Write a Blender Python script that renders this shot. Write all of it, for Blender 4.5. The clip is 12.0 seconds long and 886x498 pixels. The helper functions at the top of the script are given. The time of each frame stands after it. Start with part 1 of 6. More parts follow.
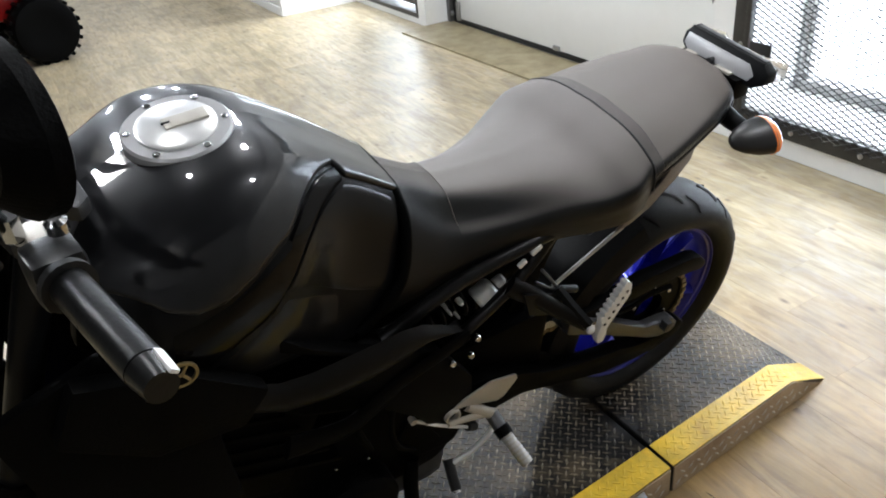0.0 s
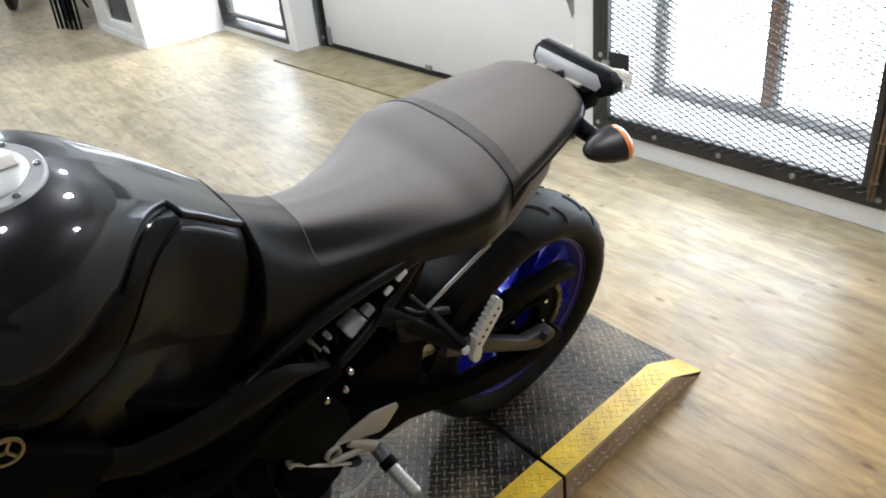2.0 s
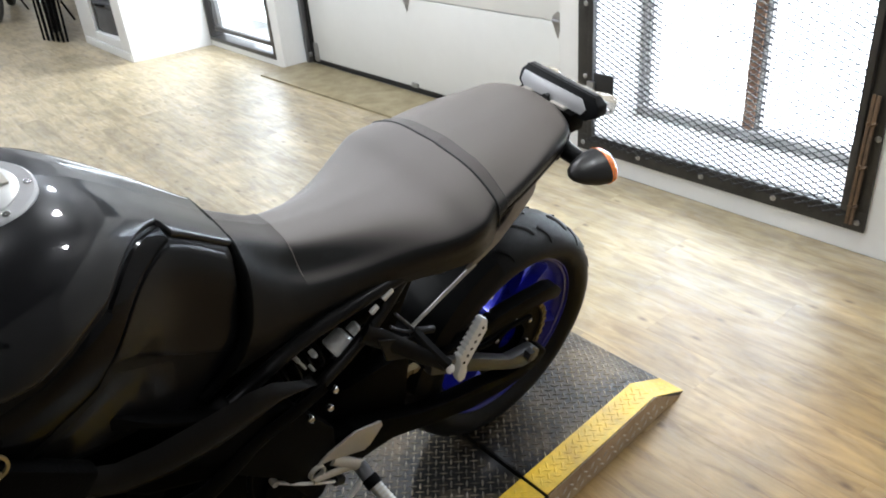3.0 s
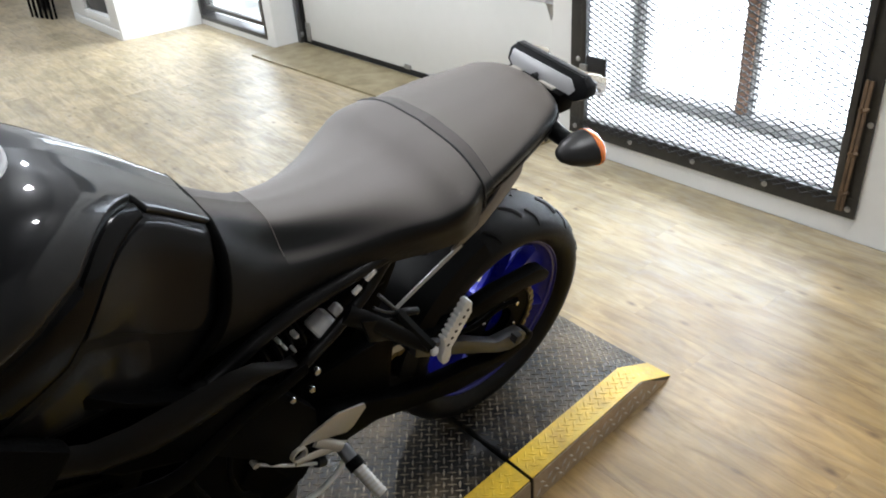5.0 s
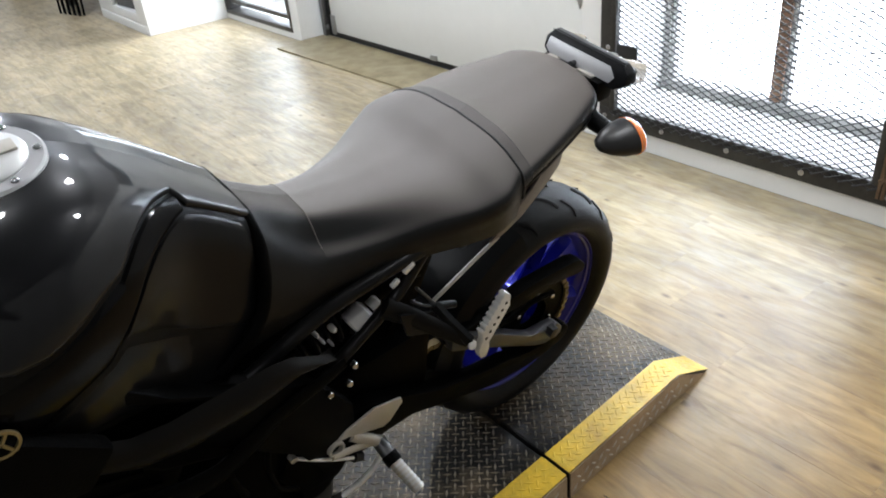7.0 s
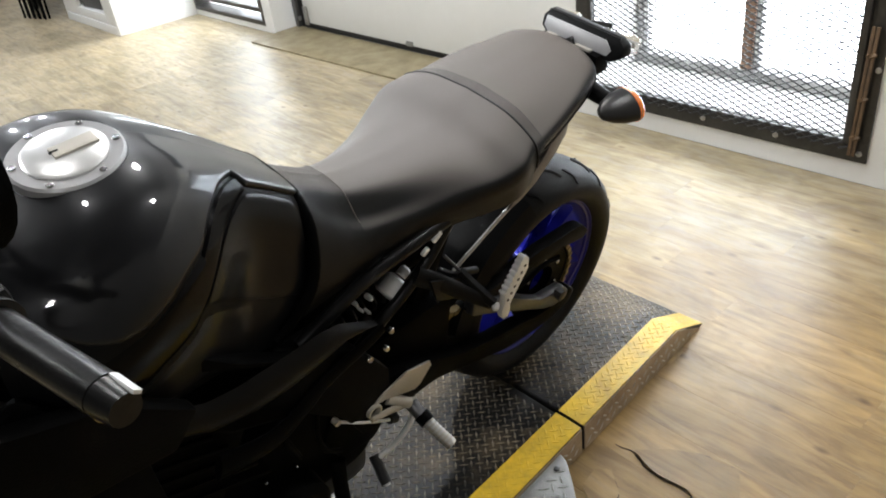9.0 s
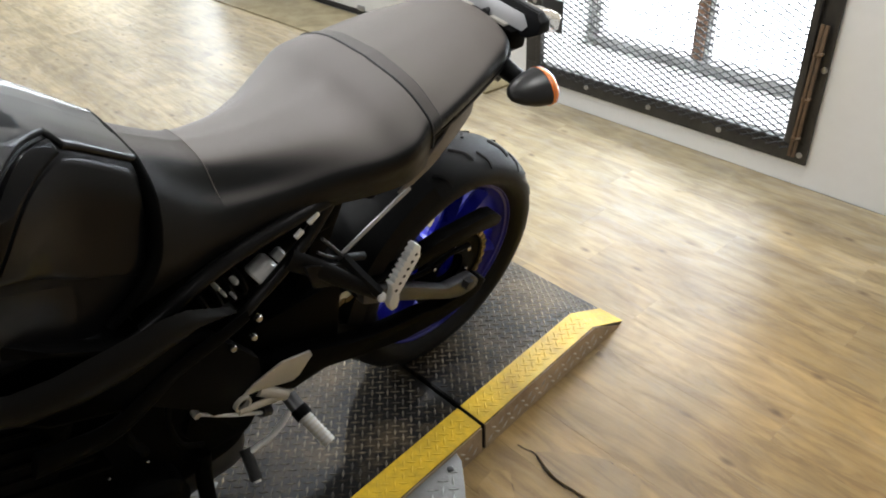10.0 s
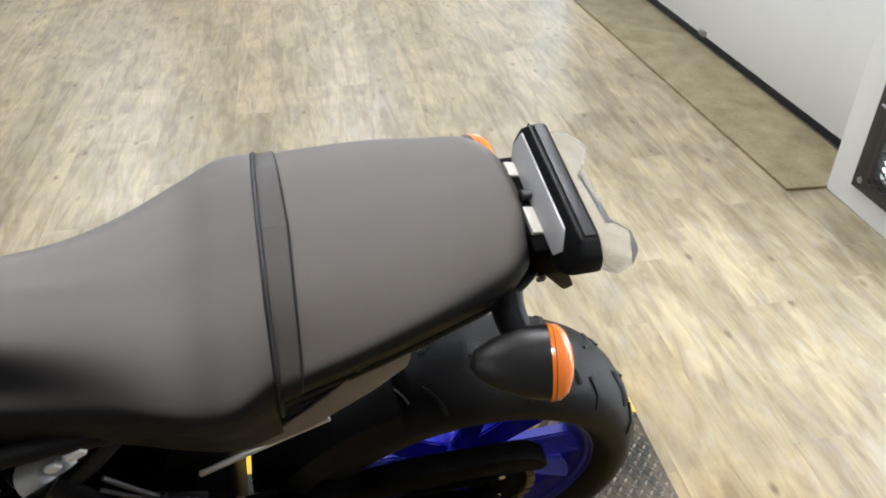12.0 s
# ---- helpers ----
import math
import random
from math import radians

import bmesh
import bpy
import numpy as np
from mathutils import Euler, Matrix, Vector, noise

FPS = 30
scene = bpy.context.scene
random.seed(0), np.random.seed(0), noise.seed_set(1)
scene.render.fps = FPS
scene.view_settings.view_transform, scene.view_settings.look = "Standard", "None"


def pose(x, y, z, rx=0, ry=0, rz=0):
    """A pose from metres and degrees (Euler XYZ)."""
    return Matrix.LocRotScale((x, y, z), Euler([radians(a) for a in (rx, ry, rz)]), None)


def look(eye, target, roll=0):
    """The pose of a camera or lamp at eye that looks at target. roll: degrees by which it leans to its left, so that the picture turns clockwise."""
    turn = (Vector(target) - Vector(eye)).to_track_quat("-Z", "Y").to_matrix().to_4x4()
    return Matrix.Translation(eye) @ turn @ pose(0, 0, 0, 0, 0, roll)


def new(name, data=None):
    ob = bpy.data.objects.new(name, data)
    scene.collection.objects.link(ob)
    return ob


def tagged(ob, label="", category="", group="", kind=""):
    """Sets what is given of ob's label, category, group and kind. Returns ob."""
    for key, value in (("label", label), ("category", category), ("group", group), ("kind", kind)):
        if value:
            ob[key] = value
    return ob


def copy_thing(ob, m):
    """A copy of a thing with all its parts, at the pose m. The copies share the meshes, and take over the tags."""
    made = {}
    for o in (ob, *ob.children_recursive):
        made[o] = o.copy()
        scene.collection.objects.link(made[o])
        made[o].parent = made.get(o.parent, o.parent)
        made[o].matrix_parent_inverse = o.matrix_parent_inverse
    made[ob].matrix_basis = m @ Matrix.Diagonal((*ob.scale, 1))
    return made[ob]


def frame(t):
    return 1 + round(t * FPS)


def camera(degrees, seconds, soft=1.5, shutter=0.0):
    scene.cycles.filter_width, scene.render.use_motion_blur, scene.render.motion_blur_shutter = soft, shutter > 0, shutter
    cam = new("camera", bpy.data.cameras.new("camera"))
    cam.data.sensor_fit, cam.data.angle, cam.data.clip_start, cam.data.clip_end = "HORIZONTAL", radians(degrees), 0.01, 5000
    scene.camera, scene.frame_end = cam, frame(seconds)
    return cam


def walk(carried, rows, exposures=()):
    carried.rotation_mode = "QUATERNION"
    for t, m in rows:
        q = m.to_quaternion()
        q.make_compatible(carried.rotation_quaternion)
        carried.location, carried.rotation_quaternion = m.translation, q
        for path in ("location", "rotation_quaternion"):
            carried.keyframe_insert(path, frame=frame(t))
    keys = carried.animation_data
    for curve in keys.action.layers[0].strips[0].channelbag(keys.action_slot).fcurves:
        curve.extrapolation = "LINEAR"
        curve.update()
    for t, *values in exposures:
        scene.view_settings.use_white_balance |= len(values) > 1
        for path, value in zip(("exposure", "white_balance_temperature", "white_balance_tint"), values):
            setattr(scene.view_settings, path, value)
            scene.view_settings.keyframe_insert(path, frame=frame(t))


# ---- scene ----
cam = camera(59.87, 12.0, soft=1.9)
PATH = [
    (0, (2.3001, 1.5081, 1.4790), (0.7618, 2.2963, 0.4728), -5.85),
    (0.5, (2.3086, 1.5458, 1.4759), (0.8217, 2.4597, 0.4991), -5.45),
    (1, (2.3149, 1.5672, 1.4787), (0.8746, 2.5681, 0.5175), -6.21),
    (1.5, (2.3146, 1.5717, 1.4770), (0.8802, 2.5946, 0.5304), -6.11),
    (2, (2.3033, 1.5762, 1.4670), (0.8949, 2.5985, 0.4816), -6.31),
    (2.5, (2.3061, 1.5740, 1.4733), (0.9110, 2.6249, 0.4991), -5.60),
    (3, (2.3085, 1.5699, 1.4798), (0.9123, 2.6383, 0.5263), -5.03),
    (3.2, (2.3061, 1.5732, 1.4795), (0.9077, 2.6449, 0.5330), -5.02),
    (5, (2.3065, 1.5892, 1.4639), (0.9354, 2.6568, 0.4738), -4.24),
    (5.5, (2.2951, 1.5955, 1.4572), (0.9104, 2.6288, 0.4498), -5.13),
    (6, (2.2885, 1.5810, 1.4550), (0.8852, 2.5883, 0.4469), -4.38),
    (6.5, (2.2843, 1.5779, 1.4526), (0.8888, 2.5921, 0.4408), -4.49),
    (7, (2.2752, 1.5807, 1.4548), (0.8730, 2.5947, 0.4520), -5.55),
    (7.2, (2.2728, 1.5846, 1.4617), (0.8594, 2.5976, 0.4737), -6.99),
    (8.8, (2.2879, 1.4944, 1.4837), (0.8858, 2.5102, 0.4827), -7.69),
    (9, (2.2948, 1.4485, 1.4877), (0.9498, 2.5017, 0.4476), -7.85),
    (9.5, (2.3177, 1.4392, 1.4615), (1.1437, 2.5953, 0.3279), -0.70),
    (10, (2.2928, 1.6240, 1.4298), (1.0403, 2.7222, 0.3230), -2.62),
    (10.5, (2.2215, 1.8843, 1.4033), (0.8379, 2.7779, 0.2687), -1.40),
    (11, (2.1028, 2.0152, 1.4342), (0.6540, 2.9267, 0.3996), -2.39),
    (11.5, (1.9472, 2.1856, 1.4576), (0.4382, 2.8796, 0.3435), -6.46),
    (12, (1.9630, 2.4446, 1.4399), (0.3567, 2.7359, 0.2845), -0.33),
]
EXPOSE = [(0.0, 0.08, 5900, 10), (1.5, 0.12, 5900, 10), (3.2, 0.12, 5900, 10), (5.0, 0.03, 5950, 10), (7.2, 0.03, 5900, 10), (8.8, 0.05, 6100, 10), (9.5, 0.05, 6350, 10), (10.0, 0.05, 6200, 10), (10.7, 0.06, 5850, 10), (11.5, 0.0, 5750, 10), (12.0, 0.0, 6000, 10)]
walk(cam, [(t, look(eye, target, roll)) for t, eye, target, roll in PATH], EXPOSE)

# ---- daylight and lamps ----
world = bpy.data.worlds.new("world")
scene.world = world
world.use_nodes = True
wn = world.node_tree
sky = wn.nodes.new("ShaderNodeTexSky")
sky.sky_type = "NISHITA"
sky.sun_disc = False
sky.sun_elevation = radians(35)
sky.sun_rotation = radians(160)
sky.air_density, sky.dust_density = 1.0, 2.0
wn.links.new(sky.outputs["Color"], wn.nodes["Background"].inputs["Color"])
wn.nodes["Background"].inputs["Strength"].default_value = 0.15
sun = new("sun", bpy.data.lights.new("sun", "SUN"))
sun.data.energy, sun.data.angle, sun.data.color = 1.2, radians(12), (1.0, 0.97, 0.92)
sun.matrix_world = look((0, 0, 0), (-0.25, -0.75, -0.62))


def area_lamp(name, m, sx, sy, watts, color=(1, 1, 1)):
    ob = new(name, bpy.data.lights.new(name, "AREA"))
    ob.data.shape, ob.data.size, ob.data.size_y, ob.data.energy, ob.data.color = "RECTANGLE", sx, sy, watts, color
    ob.matrix_world = m
    return ob


# sky light entering by the two glazed openings
area_lamp("window_light", look((0.6475, 4.795, 1.10), (0.6475, 3.0, 1.10)), 1.29, 2.0, 76, (0.93, 0.97, 1.0))
area_lamp("glass_door_light", look((-3.65, 4.50, 1.1), (-3.65, 3.0, 0.9)), 1.0, 1.9, 38, (0.93, 0.97, 1.0))


# ---- materials ----
def rgba(c):
    return (c[0], c[1], c[2], 1.0)


def material(name, base, alt=None, rough=0.5, metal=0.0, scale=6.0, fine=60.0, amount=0.5, bump=0.0, bump_scale=150.0,
             coat=0.0, rough_var=0.1, random_tint=0.0, spec=0.5, top_light=None, reach=(0.45, 0.95)):
    """Two scales of noise over a base colour, with roughness variation and fine relief."""
    m = bpy.data.materials.new(name)
    m.use_nodes = True
    nt = m.node_tree
    b = nt.nodes["Principled BSDF"]
    co = nt.nodes.new("ShaderNodeTexCoord")
    n1 = nt.nodes.new("ShaderNodeTexNoise")
    n1.inputs["Scale"].default_value, n1.inputs["Detail"].default_value = scale, 5.0
    n2 = nt.nodes.new("ShaderNodeTexNoise")
    n2.inputs["Scale"].default_value, n2.inputs["Detail"].default_value = fine, 3.0
    for n in (n1, n2):
        nt.links.new(co.outputs["Object"], n.inputs["Vector"])
    add = nt.nodes.new("ShaderNodeMath")
    add.operation = "MULTIPLY_ADD"
    nt.links.new(n2.outputs["Fac"], add.inputs[0])
    add.inputs[1].default_value = 0.4
    nt.links.new(n1.outputs["Fac"], add.inputs[2])
    ramp = nt.nodes.new("ShaderNodeMapRange")
    ramp.inputs["From Min"].default_value, ramp.inputs["From Max"].default_value = reach
    ramp.inputs["To Max"].default_value = amount
    nt.links.new(add.outputs[0], ramp.inputs["Value"])
    mix = nt.nodes.new("ShaderNodeMix")
    mix.data_type = "RGBA"
    mix.inputs["A"].default_value = rgba(base)
    mix.inputs["B"].default_value = rgba(alt or [min(1, v * 1.5 + 0.01) for v in base])
    nt.links.new(ramp.outputs["Result"], mix.inputs["Factor"])
    color = mix.outputs["Result"]
    if random_tint:
        info = nt.nodes.new("ShaderNodeObjectInfo")
        hsv = nt.nodes.new("ShaderNodeHueSaturation")
        mr = nt.nodes.new("ShaderNodeMapRange")
        mr.inputs["To Min"].default_value, mr.inputs["To Max"].default_value = 1 - random_tint, 1 + random_tint
        nt.links.new(info.outputs["Random"], mr.inputs["Value"])
        nt.links.new(mr.outputs["Result"], hsv.inputs["Value"])
        nt.links.new(color, hsv.inputs["Color"])
        color = hsv.outputs["Color"]
    if top_light:
        # paints upward faces paler, in place of light falling from above
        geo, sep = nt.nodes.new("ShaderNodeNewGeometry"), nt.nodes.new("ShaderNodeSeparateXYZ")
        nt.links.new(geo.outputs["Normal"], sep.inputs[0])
        upward = nt.nodes.new("ShaderNodeMapRange")
        upward.interpolation_type = "SMOOTHSTEP"
        upward.inputs["From Min"].default_value, upward.inputs["From Max"].default_value = 0.50, 0.86
        nt.links.new(sep.outputs["Z"], upward.inputs["Value"])
        light_mix = nt.nodes.new("ShaderNodeMix")
        light_mix.data_type = "RGBA"
        light_mix.inputs["B"].default_value = rgba(top_light)
        nt.links.new(upward.outputs["Result"], light_mix.inputs["Factor"])
        nt.links.new(color, light_mix.inputs["A"])
        color = light_mix.outputs["Result"]
    nt.links.new(color, b.inputs["Base Color"])
    rr = nt.nodes.new("ShaderNodeMapRange")
    rr.inputs["To Min"].default_value, rr.inputs["To Max"].default_value = max(0.02, rough - rough_var), min(1, rough + rough_var)
    nt.links.new(n1.outputs["Fac"], rr.inputs["Value"])
    nt.links.new(rr.outputs["Result"], b.inputs["Roughness"])
    b.inputs["Metallic"].default_value = metal
    b.inputs["Coat Weight"].default_value = coat
    b.inputs["Coat Roughness"].default_value = 0.022
    b.inputs["Specular IOR Level"].default_value = spec
    if bump:
        n3 = nt.nodes.new("ShaderNodeTexNoise")
        n3.inputs["Scale"].default_value, n3.inputs["Detail"].default_value = bump_scale, 2.0
        nt.links.new(co.outputs["Object"], n3.inputs["Vector"])
        bp = nt.nodes.new("ShaderNodeBump")
        bp.inputs["Strength"].default_value, bp.inputs["Distance"].default_value = bump, 0.002
        nt.links.new(n3.outputs["Fac"], bp.inputs["Height"])
        nt.links.new(bp.outputs["Normal"], b.inputs["Normal"])
    return m


def wood_floor():
    """Printed vinyl plank: tan wood with long grey streaks and small knots, a slight satin gloss."""
    m = bpy.data.materials.new("vinyl_plank")
    m.use_nodes = True
    nt = m.node_tree
    N, L = nt.nodes, nt.links
    b = N["Principled BSDF"]
    co, info = N.new("ShaderNodeTexCoord"), N.new("ShaderNodeObjectInfo")
    geo = N.new("ShaderNodeNewGeometry")
    rnd = N.new("ShaderNodeMath")
    rnd.operation = "ADD"
    L.new(info.outputs["Random"], rnd.inputs[0])
    L.new(geo.outputs["Random Per Island"], rnd.inputs[1])
    off = N.new("ShaderNodeVectorMath")
    off.operation = "MULTIPLY_ADD"
    comb = N.new("ShaderNodeCombineXYZ")
    for i in range(3):
        L.new(rnd.outputs[0], comb.inputs[i])
    off.inputs[1].default_value = (37.0, 19.0, 0.0)
    L.new(comb.outputs[0], off.inputs[0])
    L.new(co.outputs["Object"], off.inputs[2])

    def stretched(sx, sy, scale, detail, rough=0.6, dist=0.0):
        mp = N.new("ShaderNodeMapping")
        mp.inputs["Scale"].default_value = (sx, sy, 1)
        L.new(off.outputs[0], mp.inputs["Vector"])
        n = N.new("ShaderNodeTexNoise")
        n.inputs["Scale"].default_value, n.inputs["Detail"].default_value = scale, detail
        n.inputs["Roughness"].default_value, n.inputs["Distortion"].default_value = rough, dist
        L.new(mp.outputs["Vector"], n.inputs["Vector"])
        return n.outputs["Fac"]

    broad = stretched(1.7, 10.0, 2.0, 6, 0.62, 1.0)
    grain = stretched(3.4, 40.0, 2.4, 7, 0.74, 0.8)
    patch = stretched(3.4, 9.0, 2.0, 6, 0.66, 1.2)
    r1 = N.new("ShaderNodeValToRGB")
    e = r1.color_ramp.elements
    e[0].position, e[0].color = 0.36, (0.270, 0.212, 0.125, 1)
    e[1].position, e[1].color = 0.64, (0.462, 0.386, 0.238, 1)
    mid = r1.color_ramp.elements.new(0.5)
    mid.color = (0.378, 0.308, 0.183, 1)
    L.new(broad, r1.inputs["Fac"])
    r2 = N.new("ShaderNodeMapRange")
    r2.inputs["From Min"].default_value, r2.inputs["From Max"].default_value = 0.50, 0.70
    r2.inputs["To Max"].default_value = 0.30
    L.new(grain, r2.inputs["Value"])
    mix = N.new("ShaderNodeMix")
    mix.data_type = "RGBA"
    mix.inputs["B"].default_value = (0.165, 0.132, 0.082, 1)
    L.new(r2.outputs["Result"], mix.inputs["Factor"])
    L.new(r1.outputs["Color"], mix.inputs["A"])
    r3 = N.new("ShaderNodeMapRange")
    r3.inputs["From Min"].default_value, r3.inputs["From Max"].default_value = 0.46, 0.72
    r3.inputs["To Max"].default_value = 0.46
    L.new(patch, r3.inputs["Value"])
    mix2 = N.new("ShaderNodeMix")
    mix2.data_type = "RGBA"
    mix2.inputs["B"].default_value = (0.395, 0.372, 0.342, 1)
    L.new(r3.outputs["Result"], mix2.inputs["Factor"])
    L.new(mix.outputs["Result"], mix2.inputs["A"])
    # sparse dark knots
    vm = N.new("ShaderNodeMapping")
    vm.inputs["Scale"].default_value = (3.2, 6.5, 1)
    L.new(off.outputs[0], vm.inputs["Vector"])
    vo = N.new("ShaderNodeTexVoronoi")
    vo.inputs["Scale"].default_value = 1.5
    L.new(vm.outputs["Vector"], vo.inputs["Vector"])
    r4 = N.new("ShaderNodeMapRange")
    r4.inputs["From Min"].default_value, r4.inputs["From Max"].default_value = 0.03, 0.13
    r4.inputs["To Min"].default_value, r4.inputs["To Max"].default_value = 0.75, 0.0
    L.new(vo.outputs["Distance"], r4.inputs["Value"])
    mix3 = N.new("ShaderNodeMix")
    mix3.data_type = "RGBA"
    mix3.inputs["B"].default_value = (0.10, 0.065, 0.038, 1)
    L.new(r4.outputs["Result"], mix3.inputs["Factor"])
    L.new(mix2.outputs["Result"], mix3.inputs["A"])
    hsv = N.new("ShaderNodeHueSaturation")
    fr = N.new("ShaderNodeMath")
    fr.operation = "FRACT"
    L.new(rnd.outputs[0], fr.inputs[0])
    mr = N.new("ShaderNodeMapRange")
    mr.inputs["To Min"].default_value, mr.inputs["To Max"].default_value = 0.86, 1.10
    L.new(fr.outputs[0], mr.inputs["Value"])
    # cloudy printed blotches, hand-sized
    blot = N.new("ShaderNodeTexNoise")
    blot.inputs["Scale"].default_value, blot.inputs["Detail"].default_value, blot.inputs["Distortion"].default_value = 4.2, 5.0, 1.2
    L.new(geo.outputs["Position"], blot.inputs["Vector"])
    br = N.new("ShaderNodeMapRange")
    br.inputs["From Min"].default_value, br.inputs["From Max"].default_value = 0.32, 0.68
    br.inputs["To Min"].default_value, br.inputs["To Max"].default_value = 0.83, 1.11
    L.new(blot.outputs["Fac"], br.inputs["Value"])
    both = N.new("ShaderNodeMath")
    both.operation = "MULTIPLY"
    L.new(mr.outputs["Result"], both.inputs[0])
    L.new(br.outputs["Result"], both.inputs[1])
    L.new(both.outputs[0], hsv.inputs["Value"])
    # warm, darker tint with a cloudy edge, centred beside the stand
    dist, cloud, tan_fade = N.new("ShaderNodeVectorMath"), N.new("ShaderNodeTexNoise"), N.new("ShaderNodeMapRange")
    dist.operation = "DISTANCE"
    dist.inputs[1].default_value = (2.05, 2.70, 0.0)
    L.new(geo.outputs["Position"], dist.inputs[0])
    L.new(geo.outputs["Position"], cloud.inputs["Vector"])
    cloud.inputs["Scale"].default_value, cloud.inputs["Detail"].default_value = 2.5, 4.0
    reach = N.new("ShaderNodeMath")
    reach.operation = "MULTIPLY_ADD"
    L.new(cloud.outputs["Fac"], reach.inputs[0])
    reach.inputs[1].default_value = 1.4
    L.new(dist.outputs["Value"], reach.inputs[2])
    tan_fade.interpolation_type = "SMOOTHSTEP"
    tan_fade.inputs["From Min"].default_value, tan_fade.inputs["From Max"].default_value = 1.0, 2.65
    tan_fade.inputs["To Min"].default_value, tan_fade.inputs["To Max"].default_value = 0.95, 0.0
    L.new(reach.outputs[0], tan_fade.inputs["Value"])
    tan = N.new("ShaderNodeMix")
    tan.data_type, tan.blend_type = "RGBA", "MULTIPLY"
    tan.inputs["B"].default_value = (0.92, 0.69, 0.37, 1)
    L.new(tan_fade.outputs["Result"], tan.inputs["Factor"])
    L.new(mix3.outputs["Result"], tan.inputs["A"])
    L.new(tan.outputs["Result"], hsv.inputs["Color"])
    L.new(hsv.outputs["Color"], b.inputs["Base Color"])
    rr = N.new("ShaderNodeMapRange")
    rr.inputs["From Min"].default_value, rr.inputs["From Max"].default_value = 0.3, 0.7
    rr.inputs["To Min"].default_value, rr.inputs["To Max"].default_value = 0.29, 0.45
    b.inputs["Specular IOR Level"].default_value = 0.6
    L.new(grain, rr.inputs["Value"])
    L.new(rr.outputs["Result"], b.inputs["Roughness"])
    bp = N.new("ShaderNodeBump")
    bp.inputs["Strength"].default_value, bp.inputs["Distance"].default_value = 0.15, 0.001
    L.new(grain, bp.inputs["Height"])
    L.new(bp.outputs["Normal"], b.inputs["Normal"])
    return m


def emitter(name, color, strength):
    m = bpy.data.materials.new(name)
    m.use_nodes = True
    b = m.node_tree.nodes["Principled BSDF"]
    b.inputs["Base Color"].default_value = rgba(color)
    b.inputs["Emission Color"].default_value = rgba(color)
    b.inputs["Emission Strength"].default_value = strength
    return m


def glass(name, color=(1, 1, 1), rough=0.0, tint=1.0, ior=1.45):
    m = bpy.data.materials.new(name)
    m.use_nodes = True
    b = m.node_tree.nodes["Principled BSDF"]
    b.inputs["Base Color"].default_value = rgba(color)
    b.inputs["Transmission Weight"].default_value = tint
    b.inputs["Roughness"].default_value = rough
    b.inputs["IOR"].default_value = ior
    return m


